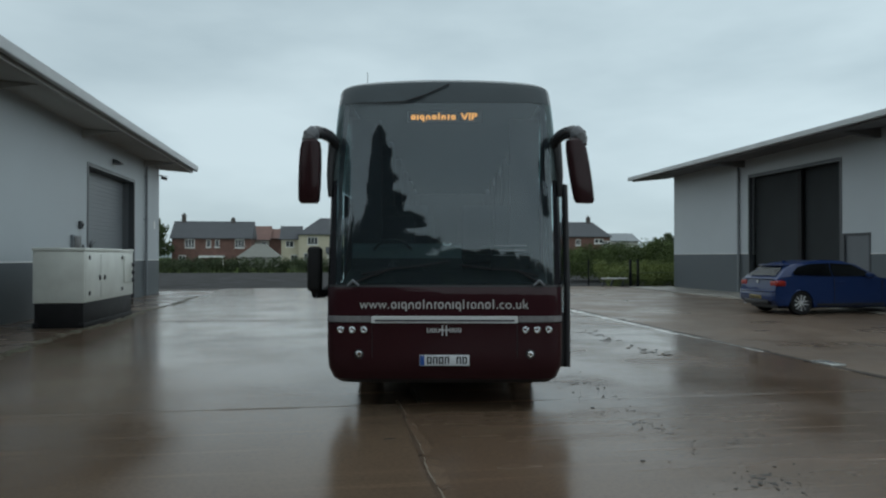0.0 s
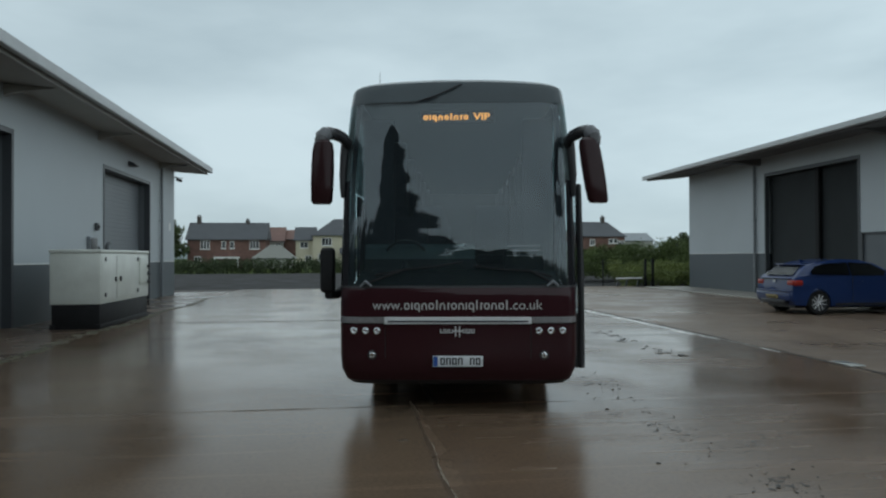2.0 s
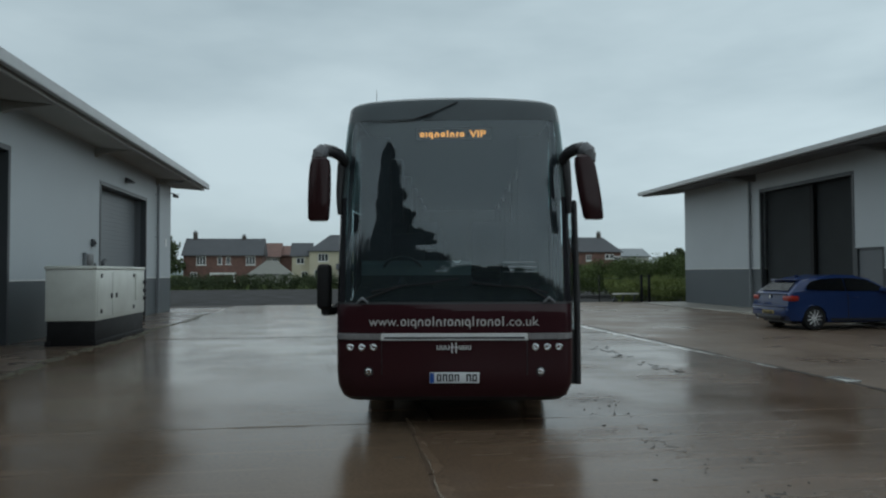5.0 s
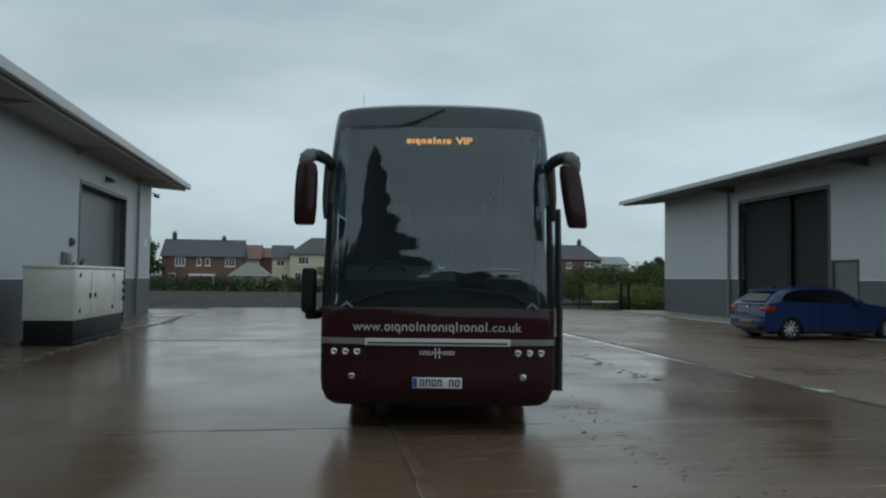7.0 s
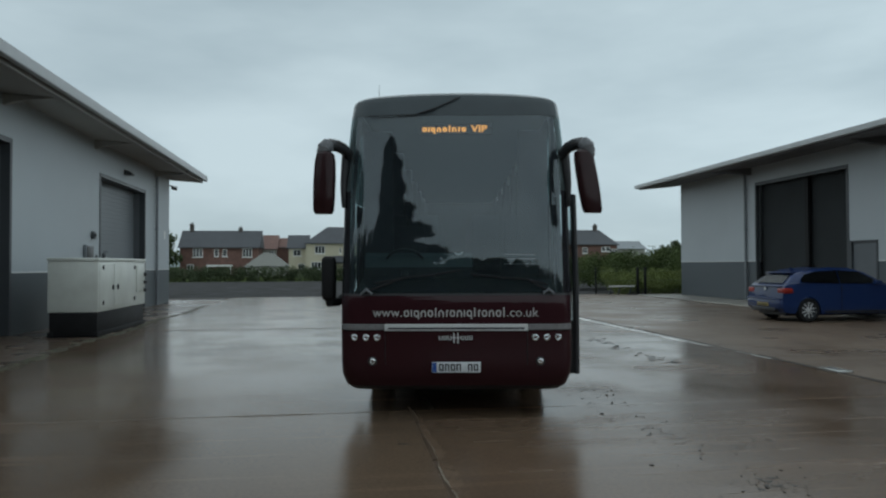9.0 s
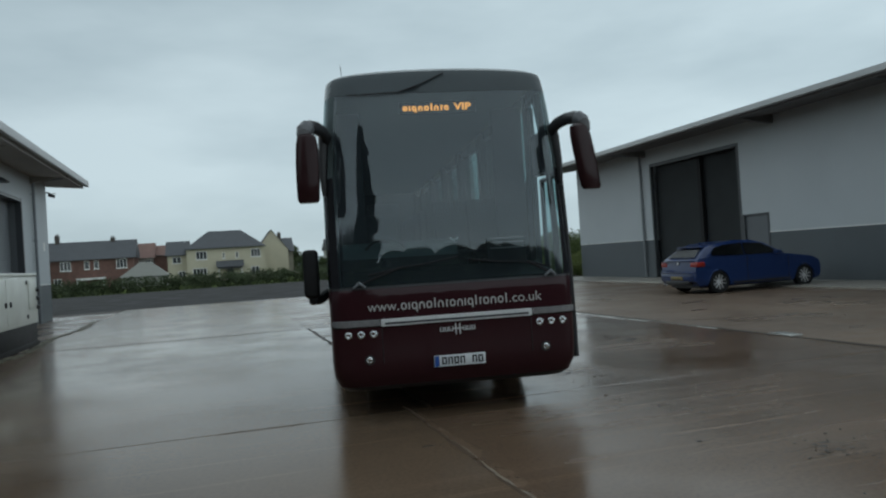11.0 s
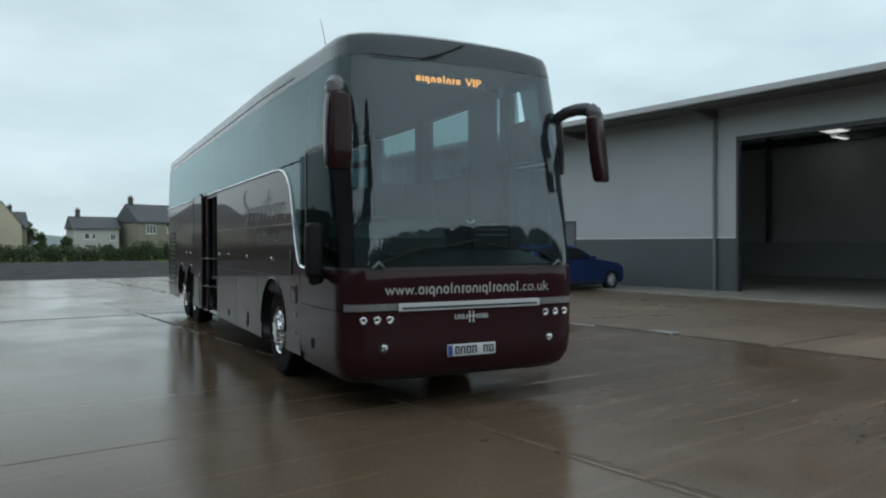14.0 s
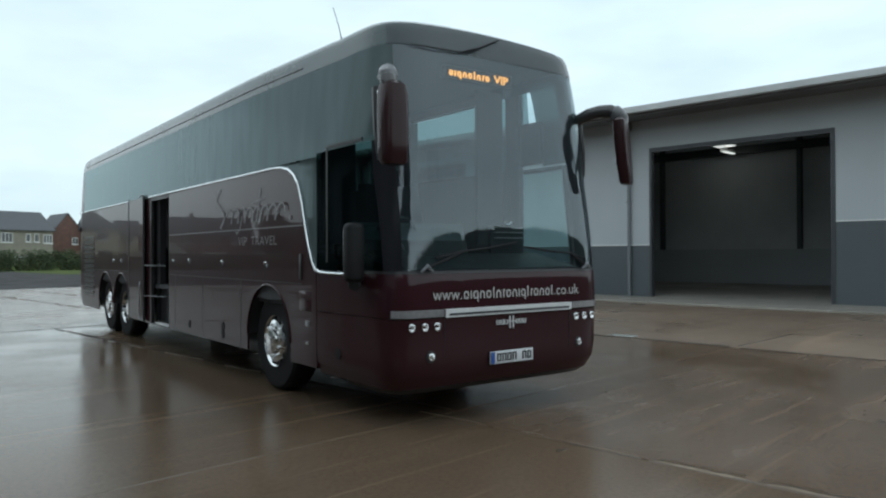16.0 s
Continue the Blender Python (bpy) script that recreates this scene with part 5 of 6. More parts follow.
    part("bar_groove", sheet([[front_point(f, z, -0.026) for f in fs] for z in (0.965, 0.985)]), DARKMETAL, bar)
    for s in (-1, 1):
        band("lamp_strip", s * 0.605, s * 0.975, 0.953, 1.022, 0.010, LENS, "clear lamp strip")
        for x in (1.10, 0.975, 0.852):
            p = front_point(s * x / HALF, 0.875)
            la = part("headlamp", lathe([(0.035, 0.0), (0.036, 0.012), (0.030, 0.015), (0.025, 0.004), (0.013, -0.004), (0.0, -0.006)], p + Vector((0, -0.003, 0)), (0, -1, 0), 24), CHROME, c, "round chrome headlamp")
            part("lamp_glass", lathe([(0.029, 0.013), (0.021, 0.019), (0.009, 0.022), (0.0, 0.022)], p + Vector((0, -0.003, 0)), (0, -1, 0), 20), glass_clear, la)
        p = front_point(s * 0.905 / HALF, 0.62)
        part("fog_recess", lathe([(0.052, 0.002), (0.050, 0.006), (0.0, 0.005)], p, (0, -1, 0), 20), BLACK, c)
        la = part("fog_lamp", lathe([(0.031, 0.004), (0.032, 0.016), (0.024, 0.019), (0.018, 0.008), (0.0, 0.006)], p, (0, -1, 0), 20), CHROME, c)
    for s in (-1, 1):
        part("panel_gap", tube([front_point(s * 0.60, z, -0.001) for z in (0.34, 0.6, 0.94)], 0.004, 5), BLACK, c)
    # plate with plain bars
    pl = part("number_plate", box(-0.262, 0.262, -0.024, -0.008, 0.500, 0.612, 0.004), PLATE_W, c, "white number plate with a blue band")
    part("plate_band", box(-0.258, -0.212, -0.0265, -0.0235, 0.505, 0.607), PLATE_B, pl)
    bm = bmesh.new()
    for k in range(7):
        if k == 4:
            continue
        a = -0.185 + k * 0.062
        box(a, a + 0.015, -0.0275, -0.024, 0.520, 0.594, bm=bm)
        box(a + 0.034, a + 0.049, -0.0275, -0.024, 0.520, 0.594, bm=bm)
        box(a + 0.014, a + 0.035, -0.0275, -0.024, 0.580, 0.594, bm=bm)
        if k % 2 == 0:
            box(a + 0.014, a + 0.035, -0.0275, -0.024, 0.520, 0.534, bm=bm)
    part("plate_lettering", bm, PLATE_INK, pl)["kind"] = "stuff"
    # maker's mark as plain shapes
    bm = bmesh.new()
    for x0, x1 in ((-0.185, -0.145), (-0.135, -0.10), (-0.092, -0.05), (0.052, 0.085), (0.095, 0.13), (0.14, 0.175)):
        box(x0, x0 + 0.010, -0.022, -0.016, 0.850, 0.895, bm=bm)
        box(x1 - 0.010, x1, -0.022, -0.016, 0.850, 0.895, bm=bm)
        box(x0, x1, -0.022, -0.016, 0.850, 0.858, bm=bm)
    for x0 in (-0.030, 0.012):
        box(x0, x0 + 0.014, -0.022, -0.016, 0.815, 0.925, bm=bm)
    box(-0.05, 0.05, -0.022, -0.016, 0.868, 0.880, bm=bm)
    part("maker_badge", bm, SILVER, c, "small silver badge")
    # web address: only the plain words are lettered
    y = -0.022
    words("web_lettering", "www.", -0.898, -0.585, 1.098, 1.163, y, LETTER, c)
    part("name_lettering", marks("oiqnolnroniqlronol", -0.572, 0.535, 1.098, 1.197, y, thick=0.20), LETTER, c)["kind"] = "stuff"
    words("web_lettering", ".co.uk", 0.548, 0.888, 1.098, 1.195, y, LETTER, c)
    # side lettering
    def on_side(p):
        return Vector((-1.279, p[0], p[1]))
    def ribbon(pts, w):
        bm = bmesh.new()
        rails = []
        for k, (a, b) in enumerate(pts):
            (p0, q0), (p1, q1) = pts[max(k - 1, 0)], pts[min(k + 1, len(pts) - 1)]
            n = Vector((-(q1 - q0), p1 - p0)).normalized() * w / 2
            rails.append([bm.verts.new((-1.2785 - 0.0001 * k, a + e * n.x, b + e * n.y)) for e in (-1, 1)])
        for (a, b), (p, q) in zip(rails, rails[1:]):
            bm.faces.new((a, b, q, p))
        return bm
    # a tall looped capital, then a slanting run of loops with one tall crossed bar, in plain strokes
    swash = [(4.06 + 0.13 * math.sin(1.25 * q - 0.4) * (1 - 0.25 * q / 6) - 0.02 * q, 2.30 - 0.080 * q) for q in np.linspace(0.0, 6.0, 30)]
    sc = part("script_mark", ribbon(swash, 0.045), SCRIPT, c, "worn grey script sign-writing")
    run = []
    for k in range(150):
        q = k / 149
        a = 2 * math.pi * 7.5 * q
        run.append((3.78 - 1.66 * q + 0.055 * math.cos(a) - 0.35 * 0.085 * math.sin(a), 1.955 + 0.085 * math.sin(a)))
    part("script_stroke", ribbon(run, 0.026), SCRIPT, sc)
    part("script_stroke", ribbon([(2.74, 2.24), (2.80, 2.05), (2.86, 1.88)], 0.036), SCRIPT, sc)
    part("script_stroke", ribbon([(2.98, 2.09), (2.62, 2.12)], 0.022), SCRIPT, sc)
    part("script_stroke", ribbon([(3.30, 1.95), (3.36, 1.80), (3.46, 1.74), (3.52, 1.80)], 0.026), SCRIPT, sc)
    part("script_stop", cyl((-1.282, 1.96, 1.88), (-1.27, 1.96, 1.88), 0.026, n=10), SCRIPT, sc)
    for word, a, b in (("VIP", -3.42, -3.14), ("TRAVEL", -3.02, -2.30)):
        words("side_lettering", word, a, b, 1.60, 1.70, 0, SCRIPT, c, origin=pose(-1.2795, 0, 0, 0, 0, -90))
    # destination display
    led = part("destination_display", box(-0.42, 0.42, 0.43, 0.50, 3.15, 3.28), SKIDBLACK, c, "amber lit destination display")
    part("led_bars", marks("oiqnolnro", -0.385, 0.13, 3.178, 3.255, 0.428, thick=0.30), AMBER, led, "amber lit bars")
    words("led_lettering", "VIP", 0.175, 0.365, 3.175, 3.255, 0.427, AMBER, led, "amber lit letters", bold=0.03)
    # mirrors
    for s in (-1, 1):
        m = thing("mirror", pose(0, 0, 0))
        m.parent = c
        part("arm", tube([(s * 1.17, 0.34, 2.82), (s * 1.20, 0.25, 2.90), (s * 1.24, 0.15, 2.945), (s * 1.30, 0.05, 2.965), (s * 1.35, -0.04, 2.96), (s * 1.395, -0.10, 2.925), (s * 1.415, -0.14, 2.87), (s * 1.415, -0.15, 2.80)],
                         [0.05, 0.058, 0.062, 0.066, 0.070, 0.074, 0.07, 0.06], 12), WETBLACK, m, "black curved mirror arm, shining wet")
        # grey sleeve over the bend puts the arm's wet sheen into colour
        part("arm_sheen", tube([(s * 1.345, -0.035, 2.968), (s * 1.375, -0.075, 2.950), (s * 1.405, -0.115, 2.905), (s * 1.422, -0.14, 2.855)], [0.040, 0.078, 0.082, 0.055], 12), ARMSHEEN, m, "grey knuckle on the arm bend, coloured for its wet sheen")
        part("arm_foot", tube([front_point(s * 0.972, z, -0.015) for z in (2.30, 2.4, 2.55, 2.75, 2.92)], [0.020, 0.034, 0.046, 0.056, 0.060], 10), BLACK, m)
        lean, mx = (0.02, 1.385) if s < 0 else (0.14, 1.335)
        prof = [(2.20, 0.085, 0.070), (2.23, 0.105, 0.085), (2.4, 0.112, 0.095), (2.6, 0.112, 0.10), (2.76, 0.105, 0.10), (2.84, 0.09, 0.09), (2.87, 0.05, 0.05)]
        bm = bmesh.new()
        rings = []
        for z, a, b in prof:
            b *= 1.0 if s < 0 else 0.68
            rings.append([bm.verts.new((s * (mx + lean * (2.9 - z)) + a * math.copysign(abs(math.cos(t)) ** 0.5, math.cos(t)), -0.15 - 0.06 * (2.9 - z) + b * math.copysign(abs(math.sin(t)) ** 0.5, math.sin(t)), z)) for t in np.linspace(0, 2 * math.pi, 25)[:-1]])
        for p, q in zip(rings, rings[1:]):
            for k in range(24):
                bm.faces.new((p[k], p[(k + 1) % 24], q[(k + 1) % 24], q[k]))
        bm.faces.new(rings[0][::-1])
        bm.faces.new(rings[-1])
        if s > 0:
            bmesh.ops.rotate(bm, verts=bm.verts, cent=(1.39, -0.15, 0), matrix=Matrix.Rotation(radians(24), 3, "Z"))
        part("mirror_head", bm, MAROON_DARK, m, "dark maroon mirror housing")
        bm = box(-1.47, -1.31, -0.070, -0.064, 2.30, 2.80) if s < 0 else box(1.33, 1.45, -0.110, -0.103, 2.40, 2.72)
        if s > 0:
            bmesh.ops.rotate(bm, verts=bm.verts, cent=(1.39, -0.15, 0), matrix=Matrix.Rotation(radians(24), 3, "Z"))
        part("mirror_glass", bm, CHROME, m)
        if s < 0:
            lm = part("kerb_mirror", box(-1.52, -1.36, 0.30, 0.44, 1.26, 1.76, 0.045, seg=3), SKIDBLACK, c, "black lower side mirror")
            part("kerb_bracket", tube([(-1.28, 0.60, 1.30), (-1.36, 0.5, 1.24), (-1.43, 0.38, 1.24), (-1.44, 0.37, 1.32)], [0.05, 0.055, 0.06, 0.05], 8), SKIDBLACK, lm)
            part("kerb_glass", box(-1.50, -1.38, 0.441, 0.444, 1.34, 1.70), CHROME, lm)
    # wipers
    WIPER = mat("matt_wiper_black", (0.024, 0.024, 0.026), 0.8, bump=0, spec=0.15)

    def wiper(name, pts, r, label=""):
        return part(name, tube([front_point(x / interp(z, WIDTH), z, -0.03) for x, z in pts], r, 6), WIPER, c, label)
    wiper("upper_wiper", ((0.05, 3.50), (-0.2, 3.40), (-0.42, 3.335)), 0.008, "black upper wiper")
    wiper("wiper_blade", ((-0.22, 3.375), (-0.45, 3.325), (-0.72, 3.315), (-0.98, 3.315)), 0.006)
    for a, b, e in (((-0.95, 1.37), (-0.55, 1.52), (0.05, 1.60)), ((0.98, 1.37), (0.75, 1.50), (0.15, 1.56))):
        w = wiper("wiper_arm", (a, ((a[0] + b[0]) / 2, (a[1] + b[1]) / 2), b), 0.014, "black windscreen wiper")
        k = -1 if a[0] < 0 else 1
        wiper("wiper_blade", (((b[0] + a[0]) / 2 + 0.1 * k, b[1] - 0.06), b, ((b[0] + e[0]) / 2, (b[1] + e[1]) / 2 - 0.01), e), 0.010)
        p = front_point(a[0] / HALF, 1.36, -0.02)
        part("wiper_pivot", tube([p + Vector((-0.06, -0.02, -0.015)), p + Vector((0, -0.03, 0.035)), p + Vector((0.06, -0.02, -0.015))], [0.010, 0.019, 0.010], 8), PIPE, c)
    # aerial and roof lamps
    part("aerial", tube([(-0.97, 1.40, 3.58), (-0.98, 1.46, 3.78), (-0.99, 1.56, 4.00)], [0.008, 0.004, 0.003], 6), BLACK, c, "thin whip aerial")
    for y in (4.5, 6.72):
        part("roof_marker", box(-1.20, -1.12, y - 0.08, y + 0.08, 3.525, 3.58, 0.015), BLACK, c, "small dark roof marker lamp")
    part("rear_marker", box(-1.31, -1.26, 12.9, 13.0, 2.02, 2.12, 0.01), BLACK, c)
    # inside
    part("saloon_floor", box(-1.2, 1.2, 1.0, 12.8, 0.96, 1.02), TRIMGREY, c)
    part("inner_ceiling", box(-1.09, 1.09, 0.52, 12.7, 3.42, 3.46), TRIMGREY, c, "grey cabin ceiling")
    part("bulkhead", box(-1.2, 1.2, 12.5, 12.58, 1.0, 3.4), TRIMGREY, c)
    part("wall_lining", box(-1.24, -1.20, 1.9, 6.18, 1.0, 2.47), TRIMGREY, c)
    part("wall_lining", box(-1.24, -1.20, 7.28, 12.6, 1.0, 2.47), TRIMGREY, c)
    part("wall_lining", box(1.20, 1.24, 1.40, 12.6, 1.0, 2.47), TRIMGREY, c)
    dash = part("dashboard", prism([(0.22, 1.0), (1.0, 1.0), (1.0, 1.32), (0.85, 1.50), (0.5, 1.42), (0.22, 1.36)], "x", -1.12, 1.12), SKIDBLACK, c, "black moulded dashboard")
    part("instrument_hood", prism([(0.70, 1.42), (0.898, 1.42), (0.898, 1.52), (0.80, 1.53)], "x", -1.0, -0.25), SKIDBLACK, dash)
    # raised strip in a paler grey than the dash around it
    part("dash_riser", prism([(0.925, 1.63), (1.08, 1.63), (1.10, 1.80), (1.00, 1.805), (0.95, 1.76)], "x", -1.10, 0.20), DASHTOP, dash, "grey vinyl dash top, paler than the dash below")
    part("dash_front", prism([(0.885, 1.48), (1.06, 1.48), (1.08, 1.63), (0.918, 1.63)], "x", -1.11, 0.21), SKIDBLACK, dash)
    rack = part("paper_rack", box(0.54, 1.00, 0.90, 0.96, 1.46, 1.80, 0.01), SKIDBLACK, dash)
    for z in (1.66, 1.72, 1.775):
        part("papers", box(0.58, 0.96, 0.86, 0.90, z, z + 0.012), SCRIPT, rack, "pale paper edges")
    part("screen_hook", tube([(0.03 + 0.04 * math.cos(g), 0.06, 1.80 + 0.03 * math.sin(g)) for g in np.linspace(3.3, 6.1, 8)], 0.007, 6), SILVER, c, "small bright hook inside the glass")
    sw = part("steering_wheel", lathe([(0.24 + 0.018 * math.cos(a), 0.018 * math.sin(a)) for a in np.linspace(0, 6.283, 9)], (-0.62, 1.02, 1.66), (0, 0.75, 0.65), 28), BLACK, c)
    part("steering_column", cyl((-0.62, 1.0, 1.64), (-0.62, 0.8, 1.4), 0.05), BLACK, sw)
    def seat(x, y, z):
        s = part("seat", box(x - 0.22, x + 0.22, y, y + 0.45, z + 0.30, z + 0.44, 0.05), SEATCLOTH, c, "dark cloth coach seat")
        part("seat_back", prism([(y + 0.38, z + 0.42), (y + 0.50, z + 0.42), (y + 0.66, z + 1.15), (y + 0.56, z + 1.17)], "x", x - 0.22, x + 0.22, bev=0.03), SEATCLOTH, s)
        part("seat_leg", box(x - 0.15, x + 0.15, y + 0.12, y + 0.2, z, z + 0.30), DARKMETAL, s)
    seat(-0.62, 1.35, 1.02)
    for k in range(9):
        for x in (-0.95, -0.47, 0.47, 0.95):
            if x < 0 and 5.6 < 2.6 + 0.95 * k < 7.3:
                continue
            seat(x, 2.6 + 0.95 * k, 1.25)
    part("seat_platform", box(-1.2, -0.2, 2.4, 6.1, 1.02, 1.25), TRIMGREY, c)
    part("seat_platform", box(-1.2, -0.2, 7.4, 12.4, 1.02, 1.25), TRIMGREY, c)
    part("seat_platform", box(0.2, 1.2, 2.4, 12.4, 1.02, 1.25), TRIMGREY, c)


glass_clear = glass("clear_lamp_glass", (0.95, 0.95, 0.95), 0.02)
coach()


# ---- blue car ----
def car():
    c = thing("car", yard(13.52, 12.25, 0.0) @ Matrix.Scale(1.08, 4), "metallic blue hatchback parked nose to the workshop wall", "car")
    W = 0.88
    A = (-1.43, 1.48)          # axles, front is +x
    low = [(-2.13, 0.36), (-2.06, 0.24), (A[0] - 0.36, 0.22)] + arc(A[0], 0.32, 0.36, 195, -15, 14) + [(A[0] + 0.37, 0.20), (A[1] - 0.37, 0.20)] + arc(A[1], 0.32, 0.36, 195, -15, 14) + [(A[1] + 0.36, 0.20), (2.05, 0.22), (2.12, 0.34),
           (2.13, 0.57), (2.07, 0.75), (1.80, 0.865), (1.0, 0.965), (0.75, 0.985), (-0.5, 1.00), (-1.6, 1.03), (-1.98, 1.02), (-2.10, 0.92), (-2.15, 0.62)]
    bm = prism(low, "y", -W, W)
    for v in bm.verts:
        if v.co.z > 0.8:
            v.co.y *= 0.955
        if v.co.x > 1.9 or v.co.x < -1.95:
            v.co.y *= 0.93
        if v.co.z < 0.3:
            v.co.y *= 0.97
    bmesh.ops.bevel(bm, geom=[e for e in bm.edges if abs(e.verts[0].co.y - e.verts[1].co.y) < 0.1], offset=0.035, segments=3, affect="EDGES", profile=0.6)
    body = part("body", bm, BLUE, c, "metallic blue painted body")
    prof = [(0.98, 0.95), (0.34, 1.33), (-0.10, 1.42), (-0.7, 1.44), (-1.3, 1.375), (-1.66, 1.285), (-2.03, 0.99)]

    def cabin(material, name, prof, w0, w1, grow=0.0, label=""):
        bm = bmesh.new()
        rows = []
        for s in (-1, 1):
            rows.append([bm.verts.new((x, s * ((w0 if z < 1.1 else w1) + grow), z)) for x, z in prof])
        bm.faces.new(rows[0])
        bm.faces.new(rows[1][::-1])
        n = len(prof)
        for k in range(n):
            bm.faces.new((rows[0][k], rows[0][(k + 1) % n], rows[1][(k + 1) % n], rows[1][k]))
        bmesh.ops.bevel(bm, geom=list(bm.edges), offset=0.05, segments=3, affect="EDGES", profile=0.6)
        return part(name, bm, material, c, label)
    cabin(BLUE, "cabin", prof, 0.80, 0.60)

    def pane(name, pts, label=""):
        bm = bmesh.new()
        bm.faces.new([bm.verts.new(p) for p in pts])
        bmesh.ops.solidify(bm, geom=list(bm.faces), thickness=0.008)
        return part(name, bm, DARKGLASS, c, label)
    for s in (-1, 1):
        y0, y1 = s * 0.815, s * 0.640
        pane("side_glass", [(0.76, y0, 1.01), (0.18, y1, 1.32), (-0.45, y1, 1.36), (-0.48, y0, 1.01)], "dark side window")
        pane("side_glass", [(-0.51, y0, 1.01), (-0.48, y1, 1.36), (-1.08, y1, 1.33), (-1.42, y1 + s * 0.03, 1.255), (-1.62, y0 - s * 0.02, 1.13), (-1.60, y0, 1.05)], "dark rear side window")
        part("wing_mirror", box(0.42, 0.62, *sorted((s * 0.86, s * 1.00)), 0.98, 1.10, 0.03), BLUE, c)
        part("sill_line", box(-0.98, 0.98, *sorted((s * 0.875, s * 0.885)), 0.24, 0.30), BLACK, body)
        part("door_gap", box(-0.49, -0.48, *sorted((s * 0.868, s * 0.882)), 0.32, 0.98), BLACK, body)
        part("door_gap", box(0.92, 0.93, *sorted((s * 0.868, s * 0.882)), 0.32, 0.92), BLACK, body)
        part("door_handle", box(-0.36, -0.18, *sorted((s * 0.872, s * 0.892)), 0.84, 0.87, 0.004), BLUE, body)
        part("tail_lamp", box(-2.135, -1.84, *sorted((s * 0.54, s * 0.838)), 0.75, 0.90, 0.04), REDLENS, c, "red tail lamp")
        part("headlamp", box(1.74, 2.04, *sorted((s * 0.50, s * 0.80)), 0.62, 0.74, 0.03), LENS, c)
        part("reflector", box(-2.17, -2.12, *sorted((s * 0.5, s * 0.68)), 0.42, 0.46), REDLENS, c)
        for ax in A:
            w = thing("wheel", pose(ax, s * 0.77, 0.315))
            w.parent = c
            part("tyre", lathe([(0.22, -0.10), (0.29, -0.105), (0.315, -0.08), (0.318, 0), (0.315, 0.08), (0.29, 0.105), (0.22, 0.10)], (0, 0, 0), (0, s, 0), 30), RUBBER, w)
            rim = part("rim", lathe([(0.225, 0.095), (0.215, 0.105), (0.20, 0.06), (0.19, 0.02), (0.0, 0.02)], (0, 0, 0), (0, s, 0), 30), DARKMETAL, w)
            part("hub", cyl((0, s * 0.02, 0), (0, s * 0.095, 0), 0.05, 0.04), SILVER, w)
            for k in range(5):
                a = 2 * math.pi * k / 5
                q = Vector((math.cos(a), 0, math.sin(a)))
                n = Vector((-math.sin(a), 0, math.cos(a)))
                for d in (-0.025, 0.025):
                    part("spoke", tube([q * 0.03 + n * d + Vector((0, s * 0.085, 0)), q * 0.215 + n * d * 2.2 + Vector((0, s * 0.08, 0))], 0.013, 6), SILVER, w)
    pane("rear_glass", [(-1.745, -0.52, 1.250), (-1.745, 0.52, 1.250), (-2.03, 0.64, 1.025), (-2.03, -0.64, 1.025)], "dark rear window")
    pane("windscreen", [(0.28, -0.56, 1.335), (0.28, 0.56, 1.335), (0.97, 0.72, 0.99), (0.97, -0.72, 0.99)])
    part("roof_spoiler", box(-1.76, -1.45, -0.57, 0.57, 1.288, 1.325, 0.015), BLUE, c)
    part("rear_bumper", box(-2.20, -2.02, -0.80, 0.80, 0.34, 0.60, 0.05), BLUE, c)
    part("bumper_ledge", box(-2.215, -2.05, -0.78, 0.78, 0.585, 0.625, 0.015), BLUE, c)
    part("boot_crease", box(-2.165, -2.05, -0.70, 0.70, 0.925, 0.95, 0.01), BLUE, c)
    part("bumper_insert", box(-2.205, -2.06, -0.55, 0.55, 0.26, 0.38, 0.02), BLACK, c)
    npl = part("number_plate", box(-2.222, -2.195, -0.26, 0.26, 0.40, 0.50, 0.003), mat("yellow_plate", (0.26, 0.20, 0.07), 0.5, bump=0), c, "yellow number plate with dark bars")
    ink = part("plate_lettering", marks("nono non", -0.22, 0.22, 0.0, 0.07, 0.0, thick=0.24), PLATE_INK, npl)
    ink.matrix_basis = pose(-2.225, 0, 0.415, 0, 0, -90)
    ink["kind"] = "stuff"
    part("badge", cyl((-2.13, 0, 0.86), (-2.145, 0, 0.86), 0.04), SILVER, c)
    part("exhaust", cyl((-2.20, 0.5, 0.27), (-2.0, 0.5, 0.27), 0.04), CHROME, c)
    part("underbody", box(-1.95, 1.95, -0.62, 0.62, 0.16, 0.5), BLACK, c)
    part("aerial_fin", prism([(-1.4, 1.36), (-1.26, 1.38), (-1.4, 1.44)], "y", -0.015, 0.015), BLUE, c)


car()


# ---- on the ground ----
def cover():
    d = thing("drain_cover", yard(6.34, 2.56, 0.0), "pale rectangular cover set in the channel joint", "drain cover")
    part("frame", box(-0.13, 0.13, -0.24, 0.24, 0.0, 0.03, 0.008), mat("pale_wet_steel", (0.40, 0.40, 0.38), 0.2, metal=0.3, var=0.15), d)


